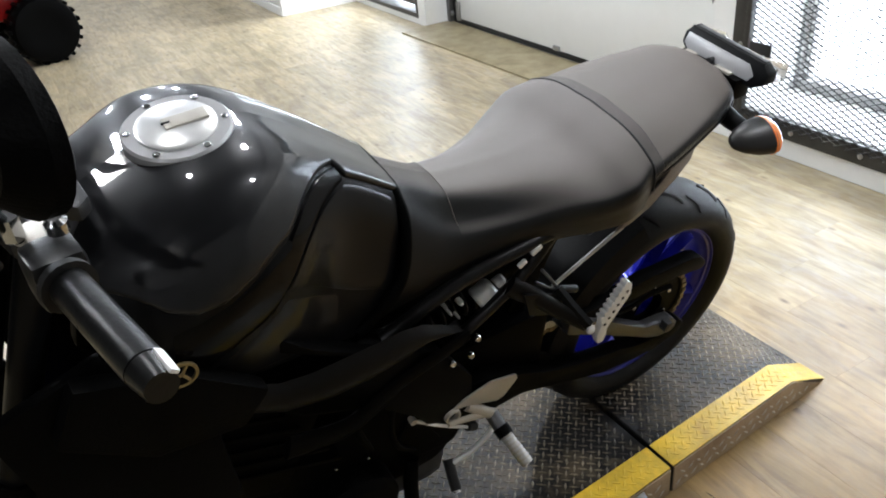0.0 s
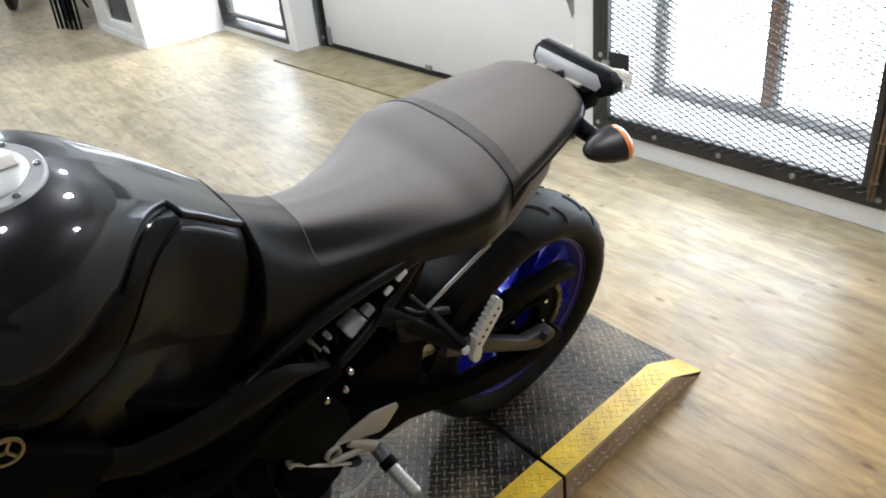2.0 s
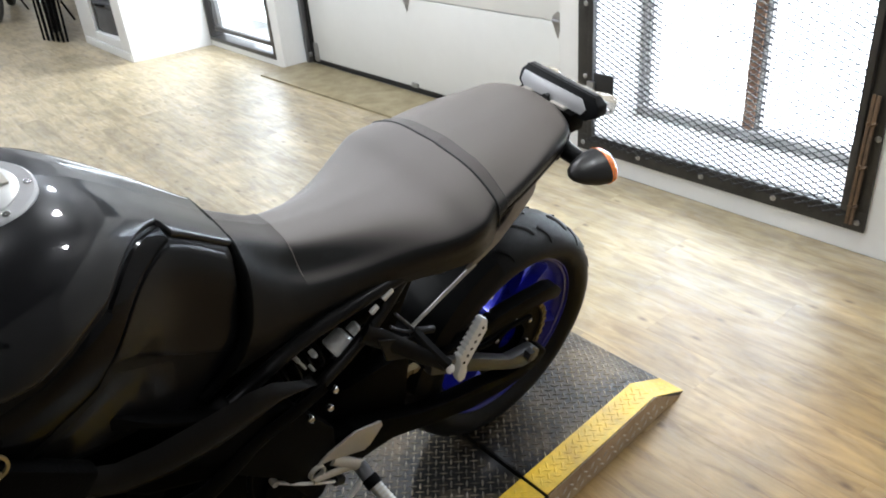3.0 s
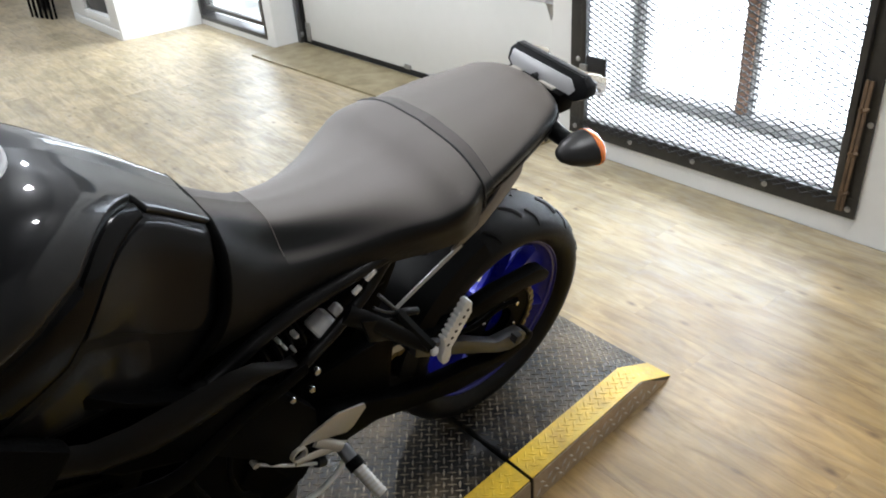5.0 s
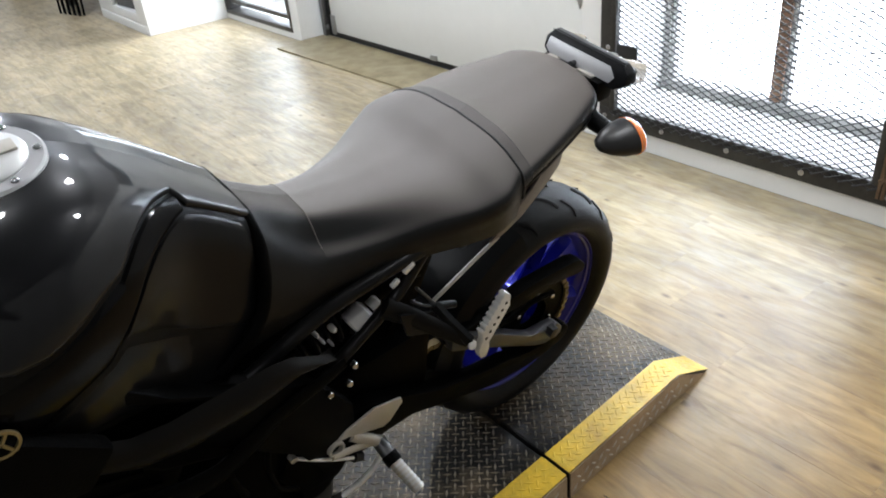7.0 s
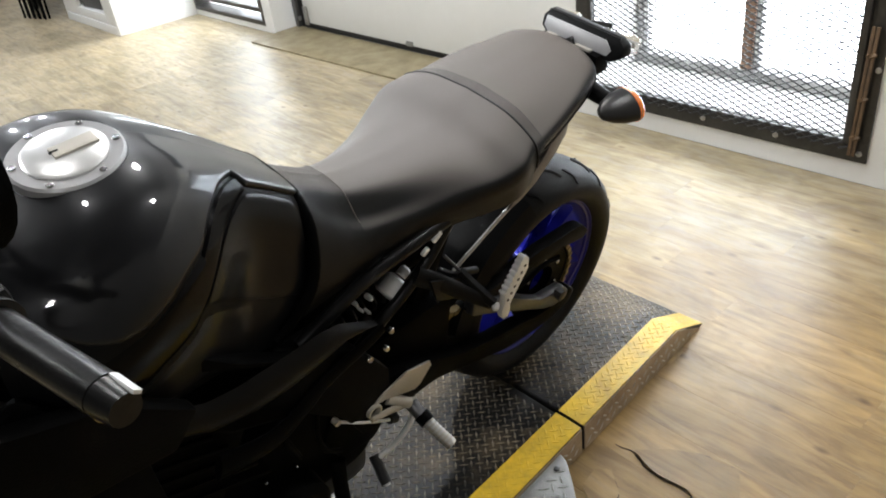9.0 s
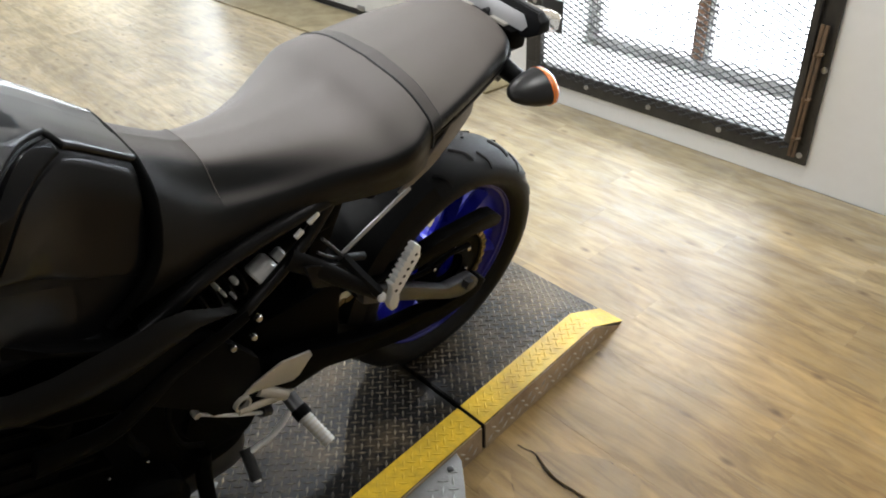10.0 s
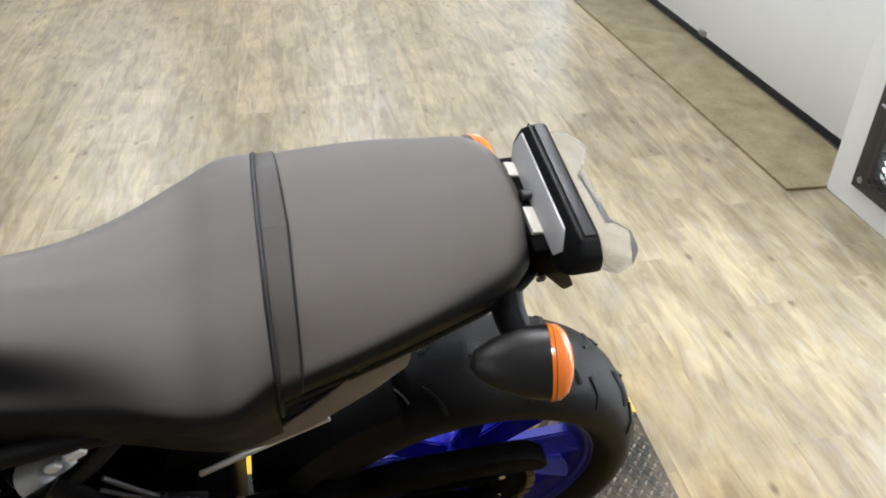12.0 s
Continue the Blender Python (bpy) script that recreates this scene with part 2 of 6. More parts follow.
M = {
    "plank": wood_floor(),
    "wall": material("white_wall_paint", (0.78, 0.78, 0.76), (0.70, 0.69, 0.66), 0.6, scale=1.5, fine=30, amount=0.5, bump=0.15, bump_scale=220),
    "door_white": material("white_door_panel", (0.76, 0.76, 0.73), (0.66, 0.66, 0.62), 0.42, scale=1.2, fine=14, amount=0.4, bump=0.12, bump_scale=400),
    "ceiling": material("dark_ceiling_paint", (0.085, 0.085, 0.09), (0.065, 0.065, 0.07), 0.85, scale=1, fine=20),
    "lamp_white": material("white_lamp_base", (0.7, 0.7, 0.68), (0.6, 0.6, 0.58), 0.5),
    "back_wall": material("grey_wall_paint", (0.20, 0.195, 0.19), (0.15, 0.147, 0.142), 0.75, scale=1.2, fine=25),
    "black_steel": material("black_painted_steel", (0.024, 0.0235, 0.0225), (0.085, 0.080, 0.072), 0.45, 0.3, scale=9, fine=70, amount=0.5, bump=0.25),
    "mesh_steel": material("expanded_mesh_steel", (0.014, 0.014, 0.014), (0.035, 0.035, 0.035), 0.5, 0.3, scale=12),
    "bolt": material("zinc_bolt", (0.42, 0.42, 0.42), (0.3, 0.3, 0.29), 0.35, 0.8, scale=40),
    "bronze": material("dark_bronze_aluminium", (0.055, 0.052, 0.048), (0.09, 0.085, 0.078), 0.4, 0.4, scale=5),
    "board": material("threshold_board", (0.34, 0.285, 0.165), (0.17, 0.135, 0.07), 0.46, scale=9, fine=70, amount=0.9, bump=0.25),
    "rust": material("rusty_brown_steel", (0.17, 0.105, 0.055), (0.055, 0.040, 0.028), 0.6, 0.2, scale=22, fine=160, amount=0.8, bump=0.3),
    "wood": material("brown_window_wood", (0.27, 0.15, 0.085), (0.19, 0.10, 0.055), 0.55, scale=4, fine=40, amount=0.8, bump=0.2),
    "sill": material("grey_sill", (0.42, 0.41, 0.40), (0.25, 0.245, 0.24), 0.6, scale=5, fine=50, amount=0.8, bump=0.3),
    "outside": material("pale_yard_concrete", (0.75, 0.75, 0.74), (0.62, 0.62, 0.60), 0.8, scale=0.8, fine=9, amount=0.6, bump=0.3),
    "rubber_black": material("black_rubber", (0.006, 0.006, 0.006), (0.012, 0.012, 0.012), 0.5, scale=12, bump=0.2, spec=0.35),
    "plate_black": material("worn_black_tread_plate", (0.008, 0.0075, 0.007), (0.14, 0.103, 0.06), 0.42, 0.1, scale=5.0, fine=45, amount=0.9, reach=(0.62, 0.90), bump=0.3, bump_scale=90, spec=0.3),
    "plate_tread": material("worn_tread_bars", (0.050, 0.043, 0.032), (0.44, 0.36, 0.24), 0.36, 0.25, scale=6.0, fine=60, amount=0.9, reach=(0.58, 0.88)),
    "plate_silver": material("bright_tread_plate", (0.33, 0.325, 0.31), (0.22, 0.215, 0.20), 0.36, 0.5, scale=5, fine=40, amount=0.7, bump=0.2),
    "tread_bright": material("polished_tread_bars", (0.70, 0.70, 0.68), (0.5, 0.49, 0.46), 0.3, 0.3, scale=9),
    "bright_alloy": material("clean_bright_alloy", (0.86, 0.86, 0.85), (0.70, 0.70, 0.69), 0.35, 0.1, scale=20),
    "plate_side": material("worn_plate_edge", (0.50, 0.39, 0.26), (0.25, 0.18, 0.115), 0.42, 0.15, scale=9, fine=70, amount=0.8, bump=0.3),
    "yellow": material("yellow_safety_paint", (0.82, 0.53, 0.012), (0.42, 0.25, 0.012), 0.48, scale=11, fine=70, amount=0.8, reach=(0.56, 0.95), bump=0.25, bump_scale=120),
    "crack": material("dark_floor_gap", (0.03, 0.022, 0.015), (0.06, 0.045, 0.03), 0.8, scale=20),
    "gloss_black": material("gloss_black_paint", (0.0075, 0.0078, 0.0088), (0.011, 0.0114, 0.0126), 0.36, 0.1, scale=3, fine=900, coat=0.75, rough_var=0.03, spec=0.10),
    "cover_black": material("soft_black_plastic", (0.005, 0.0049, 0.0048), (0.008, 0.0078, 0.0075), 0.40, scale=9, fine=160, bump=0.15, bump_scale=900, spec=0.12),
    "arm_grey": material("satin_dark_aluminium", (0.046, 0.046, 0.048), (0.034, 0.034, 0.035), 0.36, 0.35, scale=10, fine=90, bump=0.1),
    "ind_black": material("smooth_black_housing", (0.012, 0.0115, 0.011), (0.018, 0.017, 0.016), 0.36, scale=9, fine=160, bump=0.08, bump_scale=900, spec=0.5),
    "knee_black": material("moulded_gloss_black", (0.0055, 0.0056, 0.006), (0.008, 0.0081, 0.0086), 0.30, scale=6, fine=160, coat=0.22, rough_var=0.04, spec=0.08),
    "trim_black": material("piano_black_plastic", (0.002, 0.002, 0.0022), (0.003, 0.003, 0.0034), 0.18, 0.0, scale=3, coat=0.12, rough_var=0.03, spec=0.06),
    "satin_black": material("satin_black_plastic", (0.0045, 0.0047, 0.0052), (0.0065, 0.0067, 0.0072), 0.36, scale=9, fine=160, bump=0.15, bump_scale=900, spec=0.12),
    "frame_black": material("semi_gloss_frame_black", (0.005, 0.005, 0.005), (0.010, 0.0097, 0.0094), 0.33, scale=12, fine=90, bump=0.15, bump_scale=300, spec=0.2),
    "matt_black": material("matt_black_casting", (0.0018, 0.0018, 0.0018), (0.003, 0.0029, 0.0028), 0.48, scale=14, bump=0.3, bump_scale=300, spec=0.03),
    # seat vinyls: pale colour painted on tops for light, less on the pillion
    "leather": material("grained_black_vinyl", (0.0030, 0.0030, 0.0031), (0.005, 0.0049, 0.0049), 0.40, scale=4, fine=200, bump=0.35, bump_scale=1100, rough_var=0.06, spec=0.30, top_light=(0.178, 0.160, 0.147)),
    "leather_rear": material("rear_grained_vinyl", (0.0030, 0.0030, 0.0031), (0.005, 0.0049, 0.0049), 0.40, scale=4, fine=200, bump=0.35, bump_scale=1100, rough_var=0.06, spec=0.30, top_light=(0.142, 0.123, 0.108)),
    "leather_front": material("smooth_dark_vinyl", (0.0030, 0.0030, 0.0031), (0.005, 0.0049, 0.0049), 0.42, scale=4, fine=200, bump=0.3, bump_scale=1100, rough_var=0.05, spec=0.3, top_light=(0.088, 0.077, 0.069)),
    "cap_alloy": material("bright_anodised_alloy", (0.78, 0.78, 0.77), (0.66, 0.66, 0.65), 0.30, 0.45, scale=20, rough_var=0.05),
    "dark_metal": material("dark_cast_metal", (0.05, 0.05, 0.052), (0.035, 0.035, 0.036), 0.4, 0.5, scale=12, bump=0.2),
    "grip": material("glossy_grip_rubber", (0.006, 0.006, 0.006), (0.010, 0.010, 0.010), 0.30, scale=20, bump=0.15, rough_var=0.06, spec=0.3),
    "facet_grey": material("dull_grey_lacquer", (0.50, 0.50, 0.51), (0.40, 0.40, 0.405), 0.36, 0.2, scale=12, fine=90, bump=0.1),
    "tail_grey": material("warm_grey_plastic", (0.165, 0.143, 0.128), (0.125, 0.108, 0.097), 0.5, scale=8, fine=160, bump=0.2, bump_scale=800),
    "tyre": material("tyre_rubber", (0.004, 0.004, 0.004), (0.010, 0.0096, 0.0092), 0.52, scale=8, fine=90, amount=0.5, bump=0.35, bump_scale=350, spec=0.2),
    # wheel blue darkened for the rim, standing in for shade inside the wheel
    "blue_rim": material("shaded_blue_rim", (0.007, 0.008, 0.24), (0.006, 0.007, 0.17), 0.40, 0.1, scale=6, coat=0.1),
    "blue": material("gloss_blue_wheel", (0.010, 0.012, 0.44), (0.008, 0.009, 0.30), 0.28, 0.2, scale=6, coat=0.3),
    "silver": material("cast_aluminium", (0.60, 0.59, 0.57), (0.48, 0.47, 0.45), 0.33, 0.5, scale=15, fine=120, amount=0.5, bump=0.15),
    "silver_soft": material("bead_blasted_aluminium", (0.55, 0.52, 0.46), (0.42, 0.39, 0.34), 0.42, 0.35, scale=15, fine=160, amount=0.5, bump=0.2, bump_scale=700),
    "chrome": material("polished_metal", (0.62, 0.62, 0.62), (0.5, 0.5, 0.5), 0.13, 1.0, scale=20, rough_var=0.05),
    "grey_metal": material("grey_cast_metal", (0.16, 0.16, 0.165), (0.11, 0.11, 0.11), 0.38, 0.8, scale=12, bump=0.2),
    "amber": material("amber_lens", (0.92, 0.22, 0.008), (0.82, 0.16, 0.006), 0.22, scale=20, coat=0.6),
    "badge_gold": material("worn_gold_badge", (0.42, 0.34, 0.16), (0.28, 0.22, 0.10), 0.35, 0.6, scale=40),
    "brass": material("gold_chain_steel", (0.17, 0.125, 0.055), (0.06, 0.05, 0.03), 0.42, 0.6, scale=30),
    "lens_clear": glass("clear_plastic", (0.97, 0.97, 0.97), 0.05, 0.86, 1.10),
    "glass": glass("window_glass", (0.97, 0.99, 0.98)),
    "red": material("red_plastic", (0.42, 0.012, 0.012), (0.30, 0.008, 0.008), 0.3, scale=5, coat=0.4),
    "orange": material("orange_plastic", (0.60, 0.13, 0.012), (0.45, 0.09, 0.01), 0.35, scale=5),
    "grey_box": material("dark_grey_plastic", (0.075, 0.077, 0.078), (0.05, 0.05, 0.052), 0.5, scale=8, fine=60, bump=0.2),
    "lamp": emitter("lamp_bulb", (1.0, 0.96, 0.90), 60.0),
}


# ---- mesh tools ----
def part(name, bm, material, parent=None, label="", smooth=True):
    """Links a bmesh as one mesh object, under a thing or a part if one is given."""
    me = bpy.data.meshes.new(name)
    bmesh.ops.recalc_face_normals(bm, faces=bm.faces)
    bm.to_mesh(me)
    bm.free()
    me.materials.append(M[material])
    if smooth:
        for p in me.polygons:
            p.use_smooth = True
        me.set_sharp_from_angle(angle=radians(38))
    ob = new(name, me)
    if parent:
        ob.parent = parent
    if label:
        ob["label"] = label
    return ob


def thing(name, m, label, category, group="", kind=""):
    """An Empty at a thing's base, which parents its parts."""
    ob = new(name)
    ob.empty_display_size = 0.05
    ob.matrix_world = m
    return tagged(ob, label, category, group, kind)


def box(sx, sy, sz, at=(0, 0, 0), bevel=0.0, rot=None, bm=None, seg=2):
    """A bevelled box of the given size about its centre."""
    bm = bm or bmesh.new()
    r = bmesh.ops.create_cube(bm, size=1.0)
    vs = r["verts"]
    bmesh.ops.scale(bm, vec=(sx, sy, sz), verts=vs)
    if bevel:
        es = list({e for v in vs for e in v.link_edges})
        g = bmesh.ops.bevel(bm, geom=es, offset=bevel, segments=seg, profile=0.6, affect="EDGES")
        vs = list({v for f in g["faces"] for v in f.verts} | {v for v in vs if v.is_valid})
    mat = Matrix.Translation(at)
    if rot:
        mat = mat @ Euler([radians(a) for a in rot]).to_matrix().to_4x4()
    bmesh.ops.transform(bm, matrix=mat, verts=vs)
    return bm


def span(x0, x1, y0, y1, z0, z1, bevel=0.0, bm=None):
    """A box between two corners."""
    return box(x1 - x0, y1 - y0, z1 - z0, ((x0 + x1) / 2, (y0 + y1) / 2, (z0 + z1) / 2), bevel, None, bm)


def lathe(profile, segs=32, axis="x", at=(0, 0, 0), bm=None, m=None, caps=True):
    """A turned body: profile is a list of (along the axis, radius)."""
    bm = bm or bmesh.new()
    rings = []
    for a, r in profile:
        ring = []
        for i in range(segs):
            t = 2 * math.pi * i / segs
            p = (a, r * math.cos(t), r * math.sin(t))
            if axis == "y":
                p = (p[1], p[0], p[2])
            elif axis == "z":
                p = (p[1], p[2], p[0])
            v = Vector(p)
            if m:
                v = m @ v
            ring.append(bm.verts.new(v + Vector(at)))
        rings.append(ring)
    for r0, r1 in zip(rings, rings[1:]):
        for i in range(segs):
            bm.faces.new((r0[i], r0[(i + 1) % segs], r1[(i + 1) % segs], r1[i]))
    for ring, rad in ((rings[0], profile[0][1]), (rings[-1], profile[-1][1])):
        if rad > 1e-4 and caps:
            bm.faces.new(ring)
    return bm


def spline(pts, n=6):
    """Points along a Catmull-Rom curve through pts."""
    P = [Vector(p) for p in pts]
    if len(P) < 3:
        return [P[0].lerp(P[-1], i / n) for i in range(n + 1)]
    P = [P[0] * 2 - P[1]] + P + [P[-1] * 2 - P[-2]]
    out = []
    for i in range(1, len(P) - 2):
        a, b, c, d = P[i - 1:i + 3]
        for k in range(n):
            t = k / n
            out.append(0.5 * ((2 * b) + (c - a) * t + (2 * a - 5 * b + 4 * c - d) * t * t + (3 * b - a - 3 * c + d) * t ** 3))
    out.append(P[-2])
    return out


def tube(pts, r, segs=12, n=6, bm=None, curve=True, flat=1.0):
    """A round bar along pts; r a radius or one for each end. flat squashes it in its binormal."""
    bm = bm or bmesh.new()
    P = spline(pts, n) if curve else [Vector(p) for p in pts]
    r0, r1 = (r, r) if isinstance(r, (int, float)) else r
    rings, up = [], None
    for i, p in enumerate(P):
        d = (P[min(i + 1, len(P) - 1)] - P[max(i - 1, 0)]).normalized()
        if up is None:
            up = d.orthogonal().normalized() if abs(d.x) > 0.9 else (Vector((1, 0, 0)) - d * d.x).normalized()
        up = (up - d * up.dot(d)).normalized()
        w = d.cross(up)
        rad = r0 + (r1 - r0) * i / max(1, len(P) - 1)
        rings.append([bm.verts.new(p + (up * math.cos(2 * math.pi * k / segs) * flat + w * math.sin(2 * math.pi * k / segs)) * rad) for k in range(segs)])
    for a, b in zip(rings, rings[1:]):
        for k in range(segs):
            bm.faces.new((a[k], a[(k + 1) % segs], b[(k + 1) % segs], b[k]))
    bm.faces.new(rings[0])
    bm.faces.new(rings[-1])
    return bm


def prism(outline, depth, axis="x", at=0.0, bevel=0.0, bm=None):
    """A plate: a closed outline of (a, b) pairs given depth along an axis, centred at `at`."""
    bm = bm or bmesh.new()

    def place(a, b, c):
        return {"x": (c, a, b), "y": (a, c, b), "z": (a, b, c)}[axis]
    lo = [bm.verts.new(place(a, b, at - depth / 2)) for a, b in outline]
    hi = [bm.verts.new(place(a, b, at + depth / 2)) for a, b in outline]
    n = len(outline)
    fs = [bm.faces.new(lo), bm.faces.new(hi)]
    fs += [bm.faces.new((lo[i], lo[(i + 1) % n], hi[(i + 1) % n], hi[i])) for i in range(n)]
    bmesh.ops.recalc_face_normals(bm, faces=fs)
    if bevel:
        es = list({e for v in lo + hi for e in v.link_edges})
        bmesh.ops.bevel(bm, geom=es, offset=bevel, segments=2, profile=0.6, affect="EDGES")
    return bm


def bolt(name, at, r, normal, parent, material="bolt", h=0.006):
    """A domed bolt head standing on a surface."""
    q = Vector(normal).to_track_quat("Z", "Y").to_matrix().to_4x4()
    bm = lathe([(0, r), (h * 0.55, r), (h * 0.9, r * 0.7), (h, r * 0.3)], 10, "z", (0, 0, 0))
    bmesh.ops.transform(bm, matrix=Matrix.Translation(at) @ q, verts=bm.verts)
    return part(name, bm, material, parent)


def catmull(a, b, c, d, t):
    return 0.5 * ((2 * b) + (c - a) * t + (2 * a - 5 * b + 4 * c - d) * t * t + (3 * b - a - 3 * c + d) * t ** 3)


class Skin:
    """A smooth half body through cross-sections: keys are (y, [(x, z), ...]) from the ridge down the side."""

    def __init__(self, keys, slant=None, z_ref=0.93):
        self.ys = [k[0] for k in keys]
        self.g = np.array([[(x, k[0], z) for x, z in k[1]] for k in keys], float)
        for i, s in enumerate(slant or ()):
            self.g[i, :, 1] -= s * np.maximum(0, z_ref - self.g[i, :, 2])

    def at(self, u, v):
        """u 0..1 along the keys, v 0..1 from the ridge down."""
        nu, nv = self.g.shape[:2]

        def line(arr, s):
            s = min(max(s, 0.0), 1.0) * (len(arr) - 1)
            i = min(int(s), len(arr) - 2)
            b, c = arr[i], arr[i + 1]
            a = arr[i - 1] if i else 2 * b - c
            d = arr[i + 2] if i + 2 < len(arr) else 2 * c - b
            return catmull(a, b, c, d, s - i)
        rows = np.array([line(self.g[:, j], u) for j in range(nv)])
        return line(rows, v)

    def u_of(self, y):
        lo, hi = 0.0, 1.0
        up = self.ys[-1] > self.ys[0]
        for _ in range(30):
            mid = (lo + hi) / 2
            if (self.at(mid, 0)[1] < y) == up:
                lo = mid
            else:
                hi = mid
        return lo

    def mesh(self, nu, nv, both=True, bm=None, offset=0.0, area=None, thick=0.0):
        """Faces over the whole half (and its mirror), or over the quad `area` of (u, v) corners."""
        bm = bm or bmesh.new()
        area = area or ((0, 0), (1, 0), (1, 1), (0, 1))
        a, b, c, d = [np.array(p, float) for p in area]
        for side in ((1, -1) if both else (1,)):
            grid = []
            for i in range(nu + 1):
                row = []
                for j in range(nv + 1):
                    s, t = i / nu, j / nv
                    u, v = (a * (1 - s) + b * s) * (1 - t) + (d * (1 - s) + c * s) * t
                    p = self.at(u, v)
                    if offset:
                        e = 1e-3
                        du = self.at(min(u + e, 1), v) - self.at(max(u - e, 0), v)
                        dv = self.at(u, min(v + e, 1)) - self.at(u, max(v - e, 0))
                        n = np.cross(dv, du)
                        n = n / (np.linalg.norm(n) + 1e-12)
                        if n[0] + n[2] < 0:
                            n = -n
                        k = min(1.0, 6 * min(s, 1 - s, t, 1 - t) + 0.0) if thick else 1.0
                        p = p + n * (offset * k - thick * (1 - k))
                    row.append(bm.verts.new((p[0] * side, p[1], p[2])))
                grid.append(row)
            for i in range(nu):
                for j in range(nv):
                    f = (grid[i][j], grid[i + 1][j], grid[i + 1][j + 1], grid[i][j + 1])
                    bm.faces.new(f if side > 0 else f[::-1])
        bmesh.ops.remove_doubles(bm, verts=bm.verts, dist=2e-4)
        return bm


# ---- the showroom ----
WALL_Y, X0, X1, Y0, H = 4.245, -10.5, 4.6, -7.5, 3.3
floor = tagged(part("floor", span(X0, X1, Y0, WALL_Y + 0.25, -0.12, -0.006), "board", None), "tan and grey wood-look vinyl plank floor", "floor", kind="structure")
tagged(part("ceiling", span(X0, X1, Y0, 5.0, H, H + 0.15), "ceiling", None), "plain dark grey painted showroom ceiling", "ceiling", kind="structure")


def wall(name, label, spans, mat="wall"):
    bm = bmesh.new()
    for s in spans:
        span(*s, bm=bm)
    return tagged(part(name, bm, mat, None, smooth=False), label, "wall", kind="structure")


WT = 0.56  # wall thickness at the openings
wx0, wx1, wz0, wz1 = 0.02, 1.275, 0.135, 2.05
dx0, dx1 = -2.930, -0.156
gx0, gx1, gz0, gz1 = -4.215, -3.05, 0.045, 2.08
WU = 2.45  # the white wall ends here; the unseen part above darkens the tank's reflections
wall("wall_north", "white painted wall with window and doorways", [
    (wx1, X1, WALL_Y, WALL_Y + WT, 0, WU), (dx1, wx0, WALL_Y, WALL_Y + WT, 0, WU),
    (wx0, wx1, WALL_Y, WALL_Y + WT, 0, wz0), (wx0, wx1, WALL_Y, WALL_Y + WT, wz1, WU),
    (gx1, dx0, WALL_Y, WALL_Y + WT, 0, WU),
    (gx0, gx1, WALL_Y, WALL_Y + WT, 0, gz0), (gx0, gx1, WALL_Y, WALL_Y + WT, gz1, WU),
    (X0, gx0, WALL_Y, WALL_Y + WT, 0, WU)])
wall("wall_north_upper", "unseen dark grey upper wall under the ceiling", [(X0, X1, WALL_Y, WALL_Y + WT, WU, H)], "back_wall")
# closing walls are unseen; grey or white chosen for bounce and reflections
wall("wall_east", "unseen dark grey side wall closing the showroom", [(X1, X1 + 0.2, Y0, 5.0, 0, H)], "back_wall")
wall("wall_south", "unseen dark grey rear wall closing the showroom", [(X0, X1, Y0 - 0.2, Y0, 0, H)], "back_wall")
wall("wall_west", "unseen white far wall closing the showroom", [(X0 - 0.2, X0, Y0, 5.0, 0, H)])

# outdoor yard seen through the glass
tagged(part("ground", span(-60, 60, WALL_Y + WT + 0.01, 120, -0.1, -0.02), "outside", None), "bright pale concrete yard outside", "ground", kind="structure")

# ---- window with its security screen ----
win = thing("window_1", pose(0, 0, 0), "tall wooden window behind a deep grey sill", "window", kind="structure")
part("window_sill", span(wx0, wx1, WALL_Y + 0.04, WALL_Y + WT - 0.02, wz0, wz0 + 0.025, 0.004), "wall", win)
FY = 4.66
part("bottom_rail", span(wx0, wx1, FY - 0.05, FY + 0.05, wz0 + 0.025, wz0 + 0.075, 0.006), "sill", win, "weathered grey bottom rail")
for x, w, mat, lab in ((0.040, 0.024, "sill", "thin grey window post"), (0.610, 0.052, "wood", "brown stained wooden mullion"), (1.25, 0.04, "wood", "brown stained wooden mullion")):
    part("mullion", span(x - w / 2, x + w / 2, FY - 0.04, FY + 0.04, wz0 + 0.075, wz1, 0.005), mat, win, lab)
    bead = part("glazing_bead", span(x + w / 2, x + w / 2 + 0.026, FY - 0.028, FY + 0.010, wz0 + 0.075, wz1, 0.003), "sill", win, "grey glazing bead")
    for k in range(34):
        z = wz0 + 0.10 + 0.052 * k
        part("slot", span(x + w / 2 + 0.008, x + w / 2 + 0.018, FY - 0.0300, FY - 0.0275, z, z + 0.030), "wall", bead)
for a, b in ((0.07, 0.58), (0.65, 1.225)):
    p = part("pane", span(a, b, FY + 0.012, FY + 0.018, wz0 + 0.075, wz1), "glass", win)
    p.visible_shadow = False

screen = thing("security_screen", pose(0, WALL_Y, 0), "black steel window guard with expanded metal mesh", "window guard")
SX0, SX1, SZ0, SZ1, BAR = -0.035, 1.320, 0.088, 2.10, 0.078
for name, s in (("bottom_bar", (SX0, SX1, SZ0, SZ0 + BAR)), ("top_bar", (SX0, SX1, SZ1 - BAR, SZ1))):
    part(name, span(s[0], s[1], -0.012, 0.0, s[2], s[3], 0.002), "black_steel", screen)
